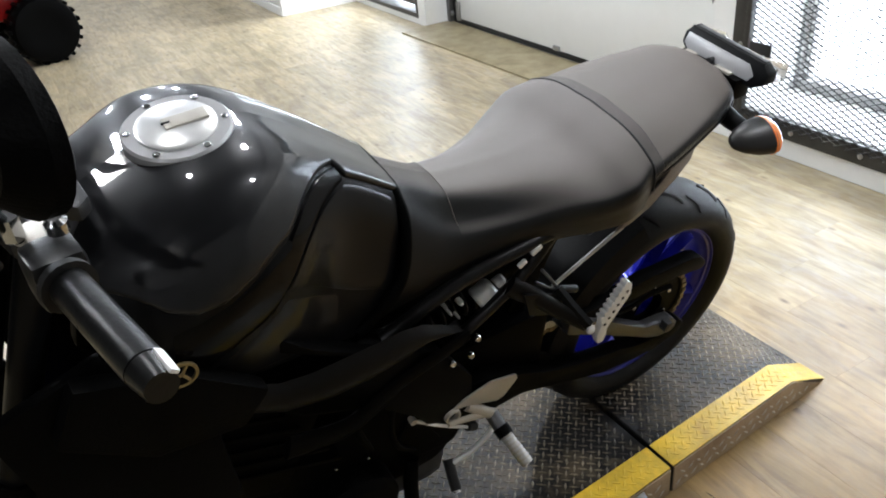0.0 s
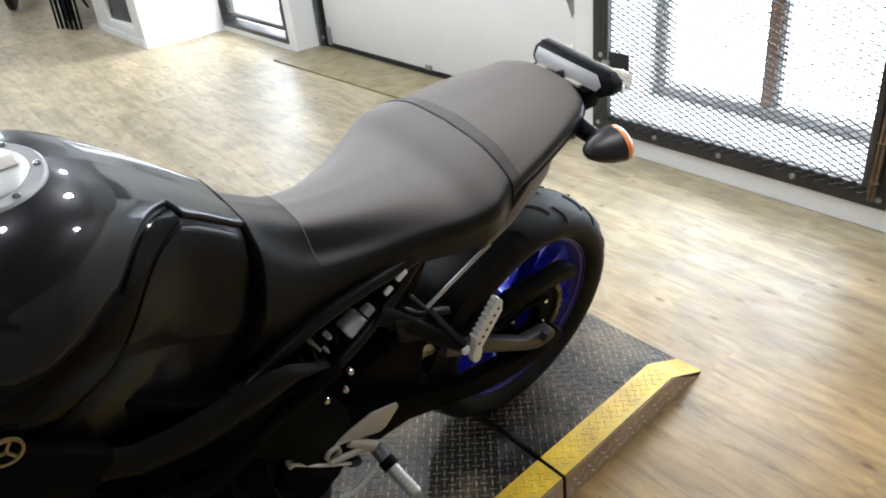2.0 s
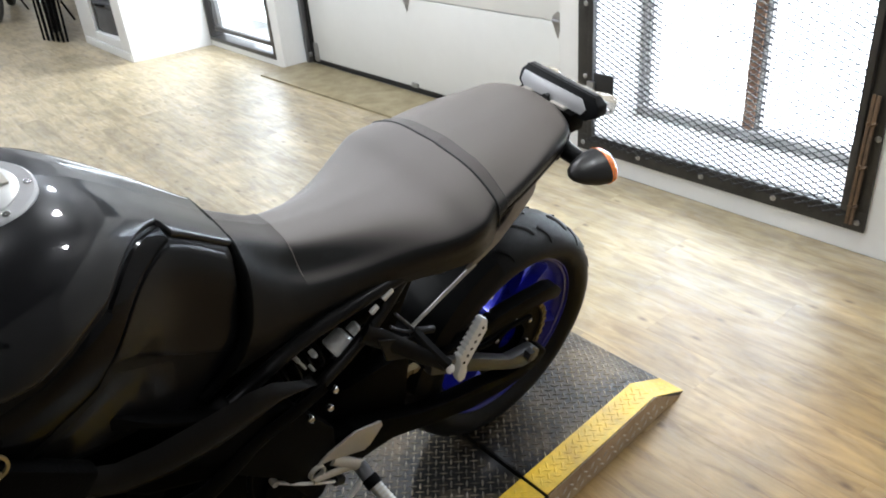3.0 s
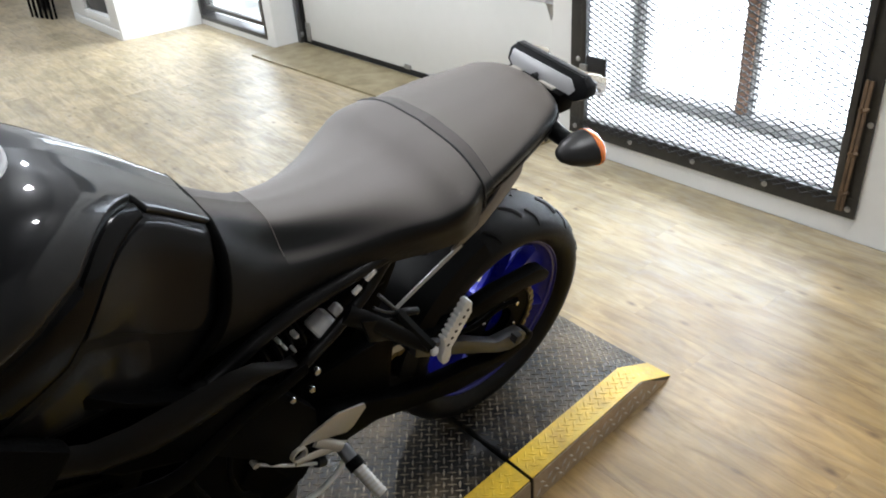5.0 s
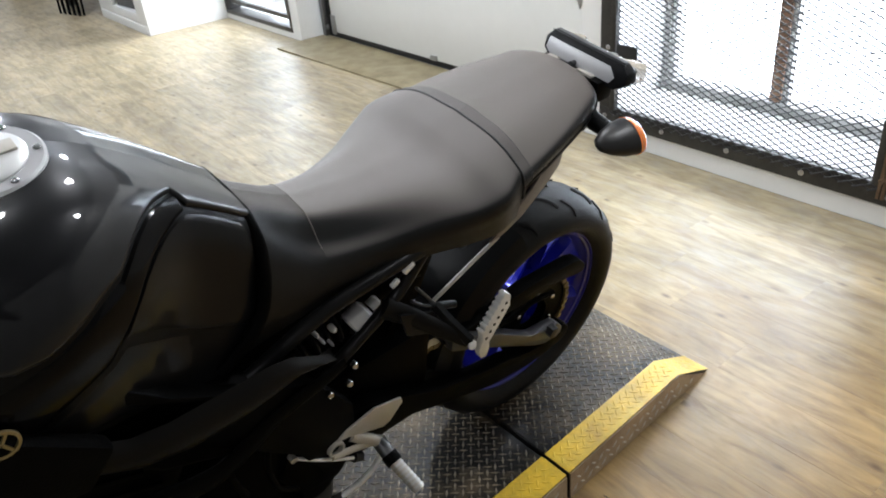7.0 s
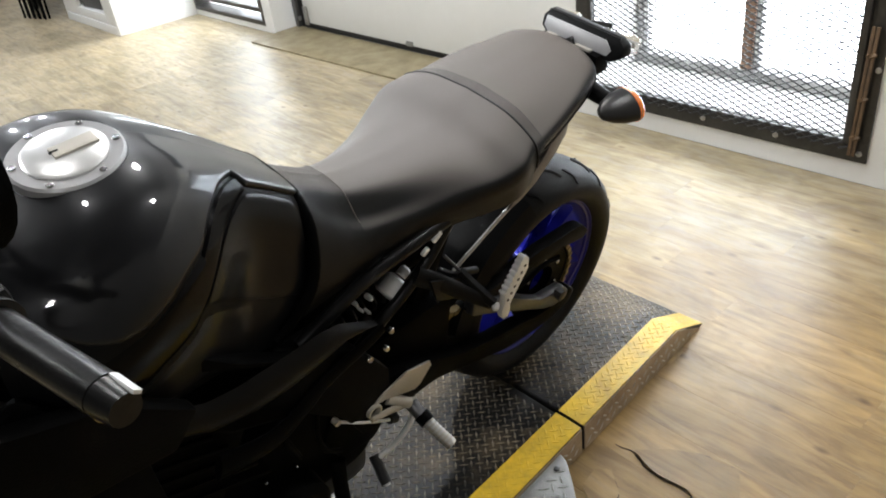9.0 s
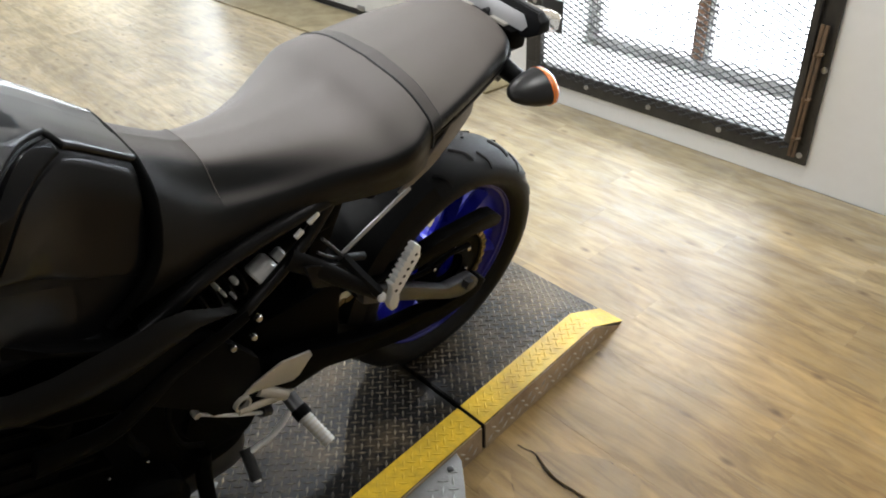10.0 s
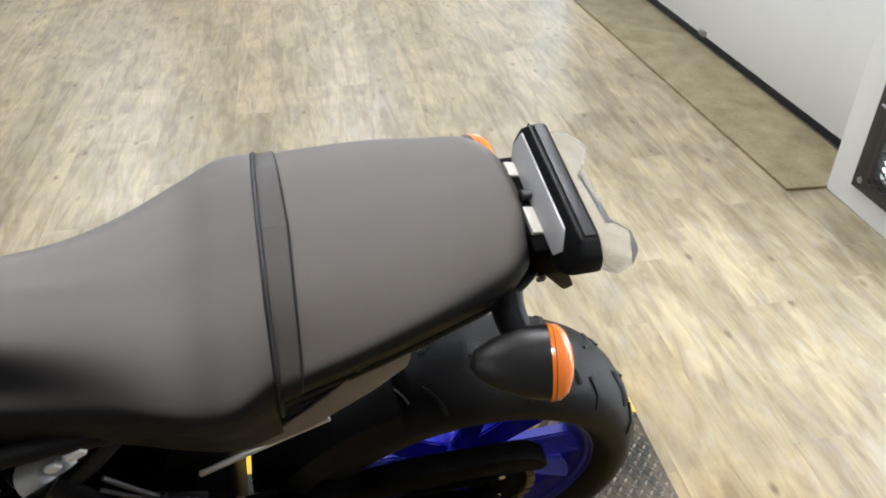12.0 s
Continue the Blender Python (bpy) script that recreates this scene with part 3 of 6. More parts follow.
for x in (SX0, SX1 - BAR):
    part("side_bar", span(x, x + BAR, -0.012, 0.0, SZ0 + BAR, SZ1 - BAR, 0.002), "black_steel", screen)
    xi = x + BAR - 0.004 if x < 0.5 else x - 0.010
    part("angle_bar", span(xi, xi + 0.026, -0.03, 0.0, SZ0 + BAR, SZ1 - BAR, 0.002), "black_steel", screen)
for i in range(5):
    bolt("bolt", (0.3231 * i, -0.012, 0.123), 0.0115, (0, -1, 0), screen)
for i in range(1, 6):
    for x in (0.011, 1.308):
        bolt("bolt", (x, -0.012, 0.123 + 0.3231 * i), 0.0115, (0, -1, 0), screen)
# rusty slotted strap welded to the frame, leaning a little
for dx, w in ((0.0, 0.012), (0.0155, 0.012)):
    bm = span(1.256 + dx, 1.256 + dx + w, -0.034, -0.027, SZ0 + 0.030, 0.60, 0.001)
    for v in bm.verts:
        v.co.x += 0.028 * (v.co.z - SZ0)
    part("slotted_strap", bm, "rust", screen, "rusty slotted steel strap")
for z in (0.19, 0.34, 0.50):
    x = 1.272 + 0.028 * (z - SZ0)
    bm = bmesh.new()
    for q in range(5):
        box(0.010, 0.012, 0.014, (x - 0.012 + 0.006 * q, -0.033, z + 0.004 * math.sin(2.1 * q)), 0.004, (20 * q, 35, 15 * q), bm)
    part("weld", bm, "rust", screen, "lumpy dark weld")


def mesh_screen():
    """Expanded metal: two families of slanting strands, clipped to the frame."""
    bm = bmesh.new()
    x0, x1, z0, z1 = SX0 + BAR - 0.012, SX1 - BAR + 0.012, SZ0 + BAR - 0.034, SZ1 - BAR + 0.034
    pw, ph, wdt = 0.0530, 0.0245, 0.0036
    k = ph / pw
    for sgn in (1, -1):
        base = z0 if sgn > 0 else z0
        lo = base - (x1 - x0) * k if sgn > 0 else base
        hi = z1 if sgn > 0 else z1 + (x1 - x0) * k
        c = math.floor(lo / ph) * ph
        while c < hi:
            pts = []
            for x in (x0, x1):
                pts.append((x, c + sgn * k * (x - x0)))
            (xa, za), (xb, zb) = pts
            ts = [0.0, 1.0]
            for zz in (z0, z1):
                if abs(zb - za) > 1e-9:
                    t = (zz - za) / (zb - za)
                    if 0 < t < 1:
                        ts.append(t)
            ts = sorted(ts)
            for t0, t1 in zip(ts, ts[1:]):
                zm = za + (zb - za) * (t0 + t1) / 2
                if z0 <= zm <= z1:
                    A = Vector((xa + (xb - xa) * t0, -0.016 - 0.003 * sgn, za + (zb - za) * t0))
                    B = Vector((xa + (xb - xa) * t1, -0.016 - 0.003 * sgn, za + (zb - za) * t1))
                    d = (B - A)
                    if d.length < 0.01:
                        continue
                    n = Vector((-d.z, 0, d.x)).normalized() * wdt / 2
                    y = Vector((0, 0.0028, 0))
                    vs = [bm.verts.new(p) for p in (A - n - y, A + n - y * 0.2, A + n + y, A - n + y * 0.2, B - n - y, B + n - y * 0.2, B + n + y, B - n + y * 0.2)]
                    for q in ((0, 1, 5, 4), (1, 2, 6, 5), (2, 3, 7, 6), (3, 0, 4, 7)):
                        bm.faces.new([vs[i] for i in q])
            c += ph
    # thicker flat bonds where the strands meet
    rows = int((z1 - z0) / ph * 2)
    for j in range(rows):
        z = math.ceil(z0 / ph) * ph + j * ph / 2
        x = x0 + (pw / 2 if j % 2 else 0.0)
        while x < x1:
            vs = [bm.verts.new((x + a, -0.016 + b, z + c)) for a, b, c in ((-0.0075, 0, 0), (0, -0.0042, 0.0012), (0.0075, 0, 0), (0, 0.0042, -0.0012), (0, 0.0015, 0.0030), (0, -0.0015, -0.0030))]
            for q in ((0, 1, 4), (1, 2, 4), (2, 3, 4), (3, 0, 4), (1, 0, 5), (2, 1, 5), (3, 2, 5), (0, 3, 5)):
                bm.faces.new([vs[i] for i in q])
            x += pw
    return part("mesh", bm, "mesh_steel", screen, "black expanded metal mesh", smooth=False)


tagged(mesh_screen(), kind="stuff")
# latch plate and its bolt
latch = part("latch_plate", span(0.075, 0.185, -0.032, -0.024, 0.335, 0.475, 0.002), "mesh_steel", screen, "dark rusty latch plate")
part("latch_bracket", span(0.045, 0.085, -0.045, -0.03, 0.395, 0.435, 0.003), "bolt", latch)
part("latch_hook", tube([(0.02, -0.045, 0.41), (0.075, -0.047, 0.405), (0.085, -0.047, 0.395), (0.085, -0.047, 0.345)], 0.004, 8, 4), "bolt", latch)

# ---- sectional garage door ----
DY = 4.455
gdoor = thing("garage_door", pose(0, DY, 0), "closed white sectional garage door with black bottom seal", "garage door", kind="structure")
PH = 0.56
for i in range(4):
    bm = span(dx0 + 0.10, dx1 - 0.06, 0, 0.045, 0.045 + PH * i, 0.045 + PH * (i + 1) - 0.006, 0.004)
    part("door_panel", bm, "door_white", gdoor)
part("bottom_seal", span(dx0 + 0.10, dx1 - 0.06, -0.004, 0.05, 0.012, 0.043, 0.004), "rubber_black", gdoor, "black rubber bottom seal")
part("seal_retainer", span(dx0 + 0.10, dx1 - 0.06, -0.012, -0.002, 0.003, 0.012, 0.001), "bolt", gdoor)
part("clip", span(-1.62, -1.56, -0.014, 0.0, 0.045, 0.075, 0.003), "bolt", gdoor, "small steel lift clip")
for zz in (0.045 + PH,):
    for x in (-1.61, -0.36, -2.72):
        hinge = part("hinge", prism([(x - 0.03, zz - 0.015), (x, zz - 0.085), (x + 0.03, zz - 0.015), (x + 0.035, zz + 0.02), (x, zz + 0.05), (x - 0.035, zz + 0.02)], 0.004, "y", -0.004), "bolt", gdoor, "galvanised hinge")
        part("knuckle", lathe([(-0.03, 0.008), (0.03, 0.008)], 10, "x", (x, -0.01, zz)), "bolt", hinge)
bm = span(dx0 + 0.045, dx0 + 0.085, -0.05, 0.0, 0.02, 2.4, 0.003)
part("track", bm, "grey_metal", gdoor, "galvanised vertical track")
part("track", span(dx1 - 0.05, dx1 - 0.015, -0.03, 0.01, 0.02, 2.4, 0.003), "bolt", gdoor)
part("weather_strip", span(dx0 + 0.09, dx0 + 0.115, -0.02, 0.0, 0.02, 2.4, 0.002), "rubber_black", gdoor)
br = part("bottom_bracket", span(dx0 + 0.05, dx0 + 0.17, -0.012, -0.004, 0.03, 0.17, 0.004), "bolt", gdoor, "galvanised corner bracket")
part("roller", lathe([(-0.012, 0.022), (0.012, 0.022)], 14, "y", (dx0 + 0.075, -0.03, 0.08)), "bolt", br)
bolt("bolt", (dx0 + 0.13, -0.012, 0.06), 0.009, (0, -1, 0), br)
bolt("bolt", (dx0 + 0.13, -0.012, 0.13), 0.009, (0, -1, 0), br)
# board that bridges the door recess, its edge worn
bm = prism([(dx0 + 0.03, 4.018), (-2.0, 4.045), (-1.1, 4.068), (dx1 - 0.005, 4.090), (dx1 + 0.005, 4.24), (dx1 + 0.005, DY - 0.005), (dx0 + 0.005, DY - 0.005), (dx0 + 0.005, 4.24)], 0.012, "z", 0.006, 0.002)
tagged(part("threshold", bm, "board"), "olive brown wooden threshold board before the garage door", "threshold", kind="structure")

# ---- glazed bronze door beside the garage door ----
gd = thing("door_1", pose(0, WALL_Y, 0), "closed glass door in a dark bronze aluminium frame", "door", kind="structure")
for name, s in (("frame", (gx0, gx1, gz0, gz0 + 0.032)), ("frame", (gx0, gx1, gz1 - 0.032, gz1)), ("frame", (gx0, gx0 + 0.03, gz0 + 0.032, gz1 - 0.032)), ("frame", (gx1 - 0.03, gx1, gz0 + 0.032, gz1 - 0.032))):
    part(name, span(s[0], s[1], -0.006, 0.12, s[2], s[3], 0.004), "bronze", gd)
a0, a1, b0, b1 = gx0 + 0.065, gx1 - 0.065, gz0 + 0.085, gz1 - 0.07
part("leaf_rail", span(a0, a1, 0.02, 0.06, b0, b0 + 0.034, 0.004), "bronze", gd)
part("leaf_rail", span(a0, a1, 0.02, 0.06, b1 - 0.06, b1, 0.004), "bronze", gd)
for x in (a0, a1 - 0.034):
    part("leaf_stile", span(x, x + 0.034, 0.02, 0.06, b0 + 0.034, b1 - 0.06, 0.004), "bronze", gd)
p = part("pane", span(a0 + 0.03, a1 - 0.03, 0.036, 0.042, b0 + 0.03, b1 - 0.055), "glass", gd)
p.visible_shadow = False

# ---- white built-in box with an alcove ----
cb = thing("display_cabinet", pose(0, 0, 0), "white painted boxed-in cabinet with an open alcove, against the wall", "cabinet")
bx0, bx1, by0, by1, bz = -5.46, -4.22, 3.552, WALL_Y - 0.003, 1.05
part("side_panel", span(bx1 - 0.03, bx1, by0, by1, 0, bz, 0.003), "wall", cb)
part("side_panel", span(bx0, bx0 + 0.03, by0, by1, 0, bz, 0.003), "wall", cb)
part("back_panel", span(bx0 + 0.03, bx1 - 0.03, by1 - 0.25, by1 - 0.22, 0, bz), "wall", cb)
part("top_panel", span(bx0 - 0.01, bx1 + 0.01, by0 - 0.01, by1, bz, bz + 0.03, 0.004), "wall", cb)
part("front_panel", span(-4.44, bx1 - 0.03, by0 + 0.002, by0 + 0.03, 0.075, bz, 0.002), "wall", cb)
part("front_panel", span(bx0 + 0.03, -5.07, by0 + 0.002, by0 + 0.03, 0.075, bz, 0.002), "wall", cb)
part("front_panel", span(-5.07, -4.44, by0 + 0.002, by0 + 0.03, 0.075, 0.15, 0.002), "wall", cb)
part("front_panel", span(-5.07, -4.44, by0 + 0.002, by0 + 0.03, 0.80, bz, 0.002), "wall", cb)
part("kick_board", span(bx0 + 0.03, bx1 - 0.03, by0 - 0.006, by0 + 0.02, 0.0, 0.07, 0.003), "wall", cb)
part("shelf", span(bx0 + 0.03, bx1 - 0.03, by0 + 0.03, by1 - 0.25, 0.125, 0.15), "wall", cb)
tb = thing("storage_box", pose(-4.80, 3.72, 0.15, 0, 0, 4), "dark grey plastic storage box standing in the alcove", "box")
part("body", box(0.42, 0.26, 0.22, (0, 0, 0.11), 0.02), "grey_box", tb)
lid = part("lid", box(0.44, 0.28, 0.05, (0, 0, 0.245), 0.018), "grey_box", tb)
part("handle", tube([(-0.08, -0.145, 0.25), (-0.07, -0.165, 0.255), (0.07, -0.165, 0.255), (0.08, -0.145, 0.25)], 0.008, 8, 4), "matt_black", lid)

# ---- ceiling bulbs ----
# the five from x -2.9 westwards are unseen, added to light the far floor
bulb_n = 0
for x, y in ((-7.2, 0.4), (-7.2, 3.0), (-4.8, 0.4), (-4.8, 3.0), (-2.9, 1.8), (-1.3, 0.4), (-0.66, 0.2), (-1.35, 3.6), (0.26, 3.13), (0.93, 1.5), (2.1, 3.55), (3.4, -0.6)):
    fx = thing("ceiling_light", pose(x, y, H), "round white ceiling lamp, lit", "ceiling light", "ceiling lamps") if not bulb_n else copy_thing(fx0, pose(x, y, H))
    if not bulb_n:
        fx0 = fx
        part("base", lathe([(0, 0.09), (-0.02, 0.09), (-0.03, 0.06)], 20, "z"), "lamp_white", fx)
        part("bulb", lathe([(-0.03, 0.03), (-0.05, 0.065), (-0.09, 0.075), (-0.125, 0.06), (-0.145, 0.02)], 20, "z"), "lamp", fx)
    bulb_n += 1
    lp = new("lamp", bpy.data.lights.new("lamp", "POINT"))
    lp.data.energy, lp.data.shadow_soft_size, lp.data.color = (90 if x < 0.5 and y > 3 else 72 if x < 0.5 else 27 if x < 2 else 64 if y > 3 else 36), 0.08, ((0.97, 0.99, 1.0) if x < -1 else (1.0, 0.97, 0.91))
    lp.location = (x, y, H - 0.2)


# ---- motorcycle stand with tread plate ----
LZ, SKEW, LW = 0.083, -0.095, 0.66
lift = thing("motorcycle_stand", pose(1.384, 2.518, 0, 0, 0, 5.0), "low black tread-plate motorcycle stand with yellow edges", "motorcycle stand")


def slab(y0, y1, bend, z, bm=None):
    """Deck between y0 and y1 over the full width; beyond `bend` it slopes to the floor."""
    bm = bm or bmesh.new()
    rows = [(y0, z), (bend, z), (y1, 0.004)] if bend else [(y0, z), (y1, z)]
    vs = []
    for y, h in rows:
        vs.append([bm.verts.new((x, y + SKEW * x, k)) for x, k in ((0, 0.0), (0, h), (-LW, h), (-LW, 0.0))])
    for a, b in zip(vs, vs[1:]):
        for i in range(3):
            bm.faces.new((a[i], b[i], b[i + 1], a[i + 1]))
    bm.faces.new(vs[0])
    bm.faces.new(vs[-1])
    bmesh.ops.bevel(bm, geom=[e for e in bm.edges if e.calc_length() > 0.1], offset=0.003, segments=2, affect="EDGES")
    return bm


RB, RE, FY0 = 0.468, 0.630, -2.75
ramp = part("ramp", slab(0.006, RE, RB, LZ), "plate_black", lift, "sloping rear ramp")
deck = part("deck", slab(FY0, -0.004, None, LZ), "plate_black", lift)
part("seam", span(-LW + 0.01, -0.01, -0.03, 0.03, 0.01, LZ - 0.02), "rubber_black", lift)


def top_z(y, x):
    y = y - SKEW * x
    return LZ if y < RB else LZ + (0.004 - LZ) * (y - RB) / (RE - RB)


def strip(y0, y1, x0, x1, bend):
    bm = bmesh.new()
    ys = [y0, bend, y1] if bend else [y0, y1]
    rows = []
    for y in ys:
        h = LZ if not bend or y <= bend else 0.004
        rows.append([bm.verts.new((x, y + SKEW * x, h + k)) for x, k in ((x0, 0.0), (x0, 0.0016), (x1, 0.0016), (x1, 0.0))])
    for a, b in zip(rows, rows[1:]):
        for i in range(3):
            bm.faces.new((a[i], b[i], b[i + 1], a[i + 1]))
    bm.faces.new(rows[0])
    bm.faces.new(rows[-1])
    return bm


YW = 0.080
for x0, x1 in ((-YW, 0.0005), (-LW - 0.0005, -LW + YW)):
    part("yellow_edge", strip(0.006, RE, x0, x1, RB), "yellow", ramp, "worn yellow painted edge")
    part("yellow_edge", strip(FY0, -0.004, x0, x1, None), "yellow", deck, "worn yellow painted edge")


def treads(name, inside, z_of, pitch, length, width, height, mat, parent, bounds):
    """Raised lozenge bars in two alternating directions, joined."""
    verts, faces = [], []
    x0, x1, y0, y1 = bounds
    n = int(0.75 * (x1 - x0 + y1 - y0) / pitch)
    mx, my, h2 = (x0 + x1) / 2, (y0 + y1) / 2, math.sqrt(0.5)
    for i in range(-n, n + 1):
        for j in range(-n, n + 1):
            x, y = mx + (i - j) * pitch * h2, my + (i + j) * pitch * h2
            if not inside(x, y):
                continue
            a = radians(45 if (i + j) % 2 else 135)
            c, s = math.cos(a), math.sin(a)
            base = len(verts)
            for lx, ly, h in ((-length, 0, 0), (0, -width, 0), (length, 0, 0), (0, width, 0), (-length * 0.55, 0, height), (0, -width * 0.45, height), (length * 0.55, 0, height), (0, width * 0.45, height)):
                X, Y = x + lx * c - ly * s, y + lx * s + ly * c
                verts.append((X, Y, z_of(X, Y) + h))
            for q in ((0, 1, 5, 4), (1, 2, 6, 5), (2, 3, 7, 6), (3, 0, 4, 7), (4, 5, 6, 7)):
                faces.append([base + k for k in q])
    me = bpy.data.meshes.new(name)
    me.from_pydata(verts, [], faces)
    me.materials.append(M[mat])
    ob = new(name, me)
    ob.parent = parent
    ob["kind"] = "stuff"
    return ob


P, TL, TW, TH = 0.0190, 0.0130, 0.0032, 0.0020
treads("tread", lambda x, y: -LW + YW + 0.006 < x < -YW - 0.006 and -1.9 < y - SKEW * x < -0.02, lambda x, y: LZ, P, TL, TW, TH, "plate_tread", deck, (-LW, 0, -1.9, 0.1))
treads("tread", lambda x, y: -LW + YW + 0.006 < x < -YW - 0.006 and 0.014 < y - SKEW * x < RE - 0.012, lambda x, y: top_z(y, x), P, TL, TW, TH, "plate_tread", ramp, (-LW, 0, 0, 0.75))
treads("painted_tread", lambda x, y: -YW + 0.006 < x < -0.008 and -1.9 < y - SKEW * x < -0.02, lambda x, y: LZ + 0.0016, P, TL, TW, 0.0007, "yellow", deck, (-LW, 0, -1.9, 0.1))
treads("painted_tread", lambda x, y: -YW + 0.006 < x < -0.008 and 0.014 < y - SKEW * x < RE - 0.012, lambda x, y: top_z(y, x) + 0.0016, P, TL, TW, 0.0007, "yellow", ramp, (-LW, 0, 0, 0.75))

# bare metal where the deck is worn under the engine
part("bare_patch", prism([(-0.42, -0.90), (-0.36, -0.88), (-0.305, -0.76), (-0.315, -0.72), (-0.262, -0.69), (-0.20, -0.64), (-0.235, -0.585), (-0.30, -0.555), (-0.335, -0.505), (-0.36, -0.52), (-0.375, -0.62), (-0.40, -0.74)], 0.0012, "z", LZ + 0.0004, 0.0), "plate_silver", deck, "bare worn metal on the deck")
treads("tread", lambda x, y: -0.37 < x < -0.25 and -0.74 < y < -0.56 and y < -0.73 + 1.3 * (x + 0.37) + 0.12, lambda x, y: LZ + 0.001, P, TL, TW, TH, "tread_bright", deck, (-LW, 0, -1.9, 0.1))

# side skirt of the stand
bm = prism([(0.008, 0.001), (RE - 0.02, 0.001), (RB + 0.005, LZ - 0.0035), (0.008, LZ - 0.0035)], 0.003, "x", 0.0018, 0.0)
part("side_skirt", bm, "plate_side", ramp, "worn bare tread-plate side")
part("side_skirt", prism([(FY0, 0.001), (-0.005, 0.001), (-0.005, LZ - 0.0035), (FY0, LZ - 0.0035)], 0.003, "x", 0.0018), "plate_side", deck)

# bright rounded foot plate lying along the deck
foot = thing("foot_plate", pose(1.384, 2.518, 0, 0, 0, 5.0), "bright tread-plate foot rest with a rounded end on the stand", "step plate")
out = [(0.005, -0.098), (0.03, -0.108), (0.083, -0.158), (0.152, -0.231), (0.212, -0.303), (0.25, -0.37), (0.27, -0.45), (0.27, -1.5), (0.005, -1.5)]
part("plate", prism(out, 0.005, "z", 0.0745, 0.0012), "plate_silver", foot)
part("lip", prism([(x, y + 0.001) for x, y in out[2:7]] + [(x - 0.004, y - 0.003) for x, y in out[6:1:-1]], 0.03, "z", 0.058, 0.0), "plate_silver", foot)
for y in (-0.48, -0.95, -1.45):
    part("leg", box(0.03, 0.03, 0.072, (0.235, y, 0.036), 0.003), "grey_metal", foot)
treads("tread", lambda x, y: 0.02 < x < 0.255 and -1.3 < y < -0.125 - 1.02 * max(0, x - 0.03), lambda x, y: 0.077, 0.0230, 0.0140, 0.0028, 0.0018, "tread_bright", foot, (0, 0.3, -1.3, 0))
for y in (-0.142, -0.407, -0.68):
    bolt("bolt", (0.027, y, 0.077), 0.008, (0, 0, 1), foot, "grey_metal")

# worn tread lozenges on the side skirt
sk_v, sk_f = [], []
for i in range(64):
    for j in range(2):
        y, z = -1.2 + i * 0.0285 + 0.014 * j, 0.022 + 0.026 * j
        if (RB < y and z > 0.05 - (y - RB) * 0.35) or -0.02 < y < 0.015 or y > 0.56:
            continue
        a = radians(40 if (i + j) % 2 else -40)
        b = len(sk_v)
        for ly, lz, h in ((-0.013, 0, 0), (0, -0.0035, 0), (0.013, 0, 0), (0, 0.0035, 0), (0, 0, 0.0024)):
            sk_v.append((0.0034 + h, y + ly * math.cos(a) - lz * math.sin(a), z + ly * math.sin(a) + lz * math.cos(a)))
        sk_f += [(b, b + 1, b + 4), (b + 1, b + 2, b + 4), (b + 2, b + 3, b + 4), (b + 3, b, b + 4)]
me = bpy.data.meshes.new("side_tread")
me.from_pydata(sk_v, [], sk_f)
me.materials.append(M["tread_bright"])
ob = new("side_tread", me)
ob.parent = ramp
ob["kind"] = "stuff"


# ---- motorcycle, leaning on its side stand: x to its left, y to its rear, z up ----
BIKE = pose(1.0303, 2.6140, 0.0895, 0, 13.4, 3.15)
bike = thing("motorcycle", BIKE, "glossy black naked motorcycle with blue wheels on its side stand", "motorcycle")
R, RX = 0.311, 0.0

# fuel tank
tank_skin = Skin([
    (-1.16, [(0, 1.025), (0.057, 1.024), (0.105, 1.012), (0.14, 0.98), (0.154, 0.937), (0.148, 0.90), (0.14, 0.858)]),
    (-1.08, [(0, 1.067), (0.065, 1.063), (0.122, 1.048), (0.172, 1.008), (0.198, 0.953), (0.188, 0.891), (0.16, 0.82)]),
    (-1.00, [(0, 1.098), (0.07, 1.094), (0.131, 1.078), (0.183, 1.033), (0.202, 0.966), (0.185, 0.882), (0.16, 0.79)]),
    (-0.91, [(0, 1.092), (0.062, 1.088), (0.116, 1.071), (0.154, 1.027), (0.171, 0.957), (0.162, 0.862), (0.148, 0.77)]),
    (-0.81, [(0, 1.030), (0.054, 1.027), (0.089, 1.012), (0.109, 0.971), (0.122, 0.909), (0.134, 0.84), (0.140, 0.76)]),
    (-0.712, [(0, 0.951), (0.045, 0.949), (0.076, 0.934), (0.096, 0.896), (0.108, 0.850), (0.120, 0.81), (0.128, 0.735)]),
], (0, 0, 0.05, 0.15, 0.40, 0))


def joint_line(skin, row, share):
    """Bends a cross-section to the curved line where tank and seat meet."""
    z = skin.g[row, :, 2]
    skin.g[row, :, 1] += share * (np.interp(z, (0.735, 0.743, 0.775, 0.845, 0.915, 0.950), (-0.812, -0.80, -0.752, -0.716, -0.700, -0.708)) + 0.708)


joint_line(tank_skin, 5, 1.0)
tank = part("fuel_tank", tank_skin.mesh(56, 36), "satin_black", bike, "glossy black fuel tank")


def along(pts, s):
    """A point at fraction s of a chain of (u, v) points."""
    q = s * (len(pts) - 1)
    i = min(int(q), len(pts) - 2)
    return np.array(pts[i]) * (1 - q + i) + np.array(pts[i + 1]) * (q - i)


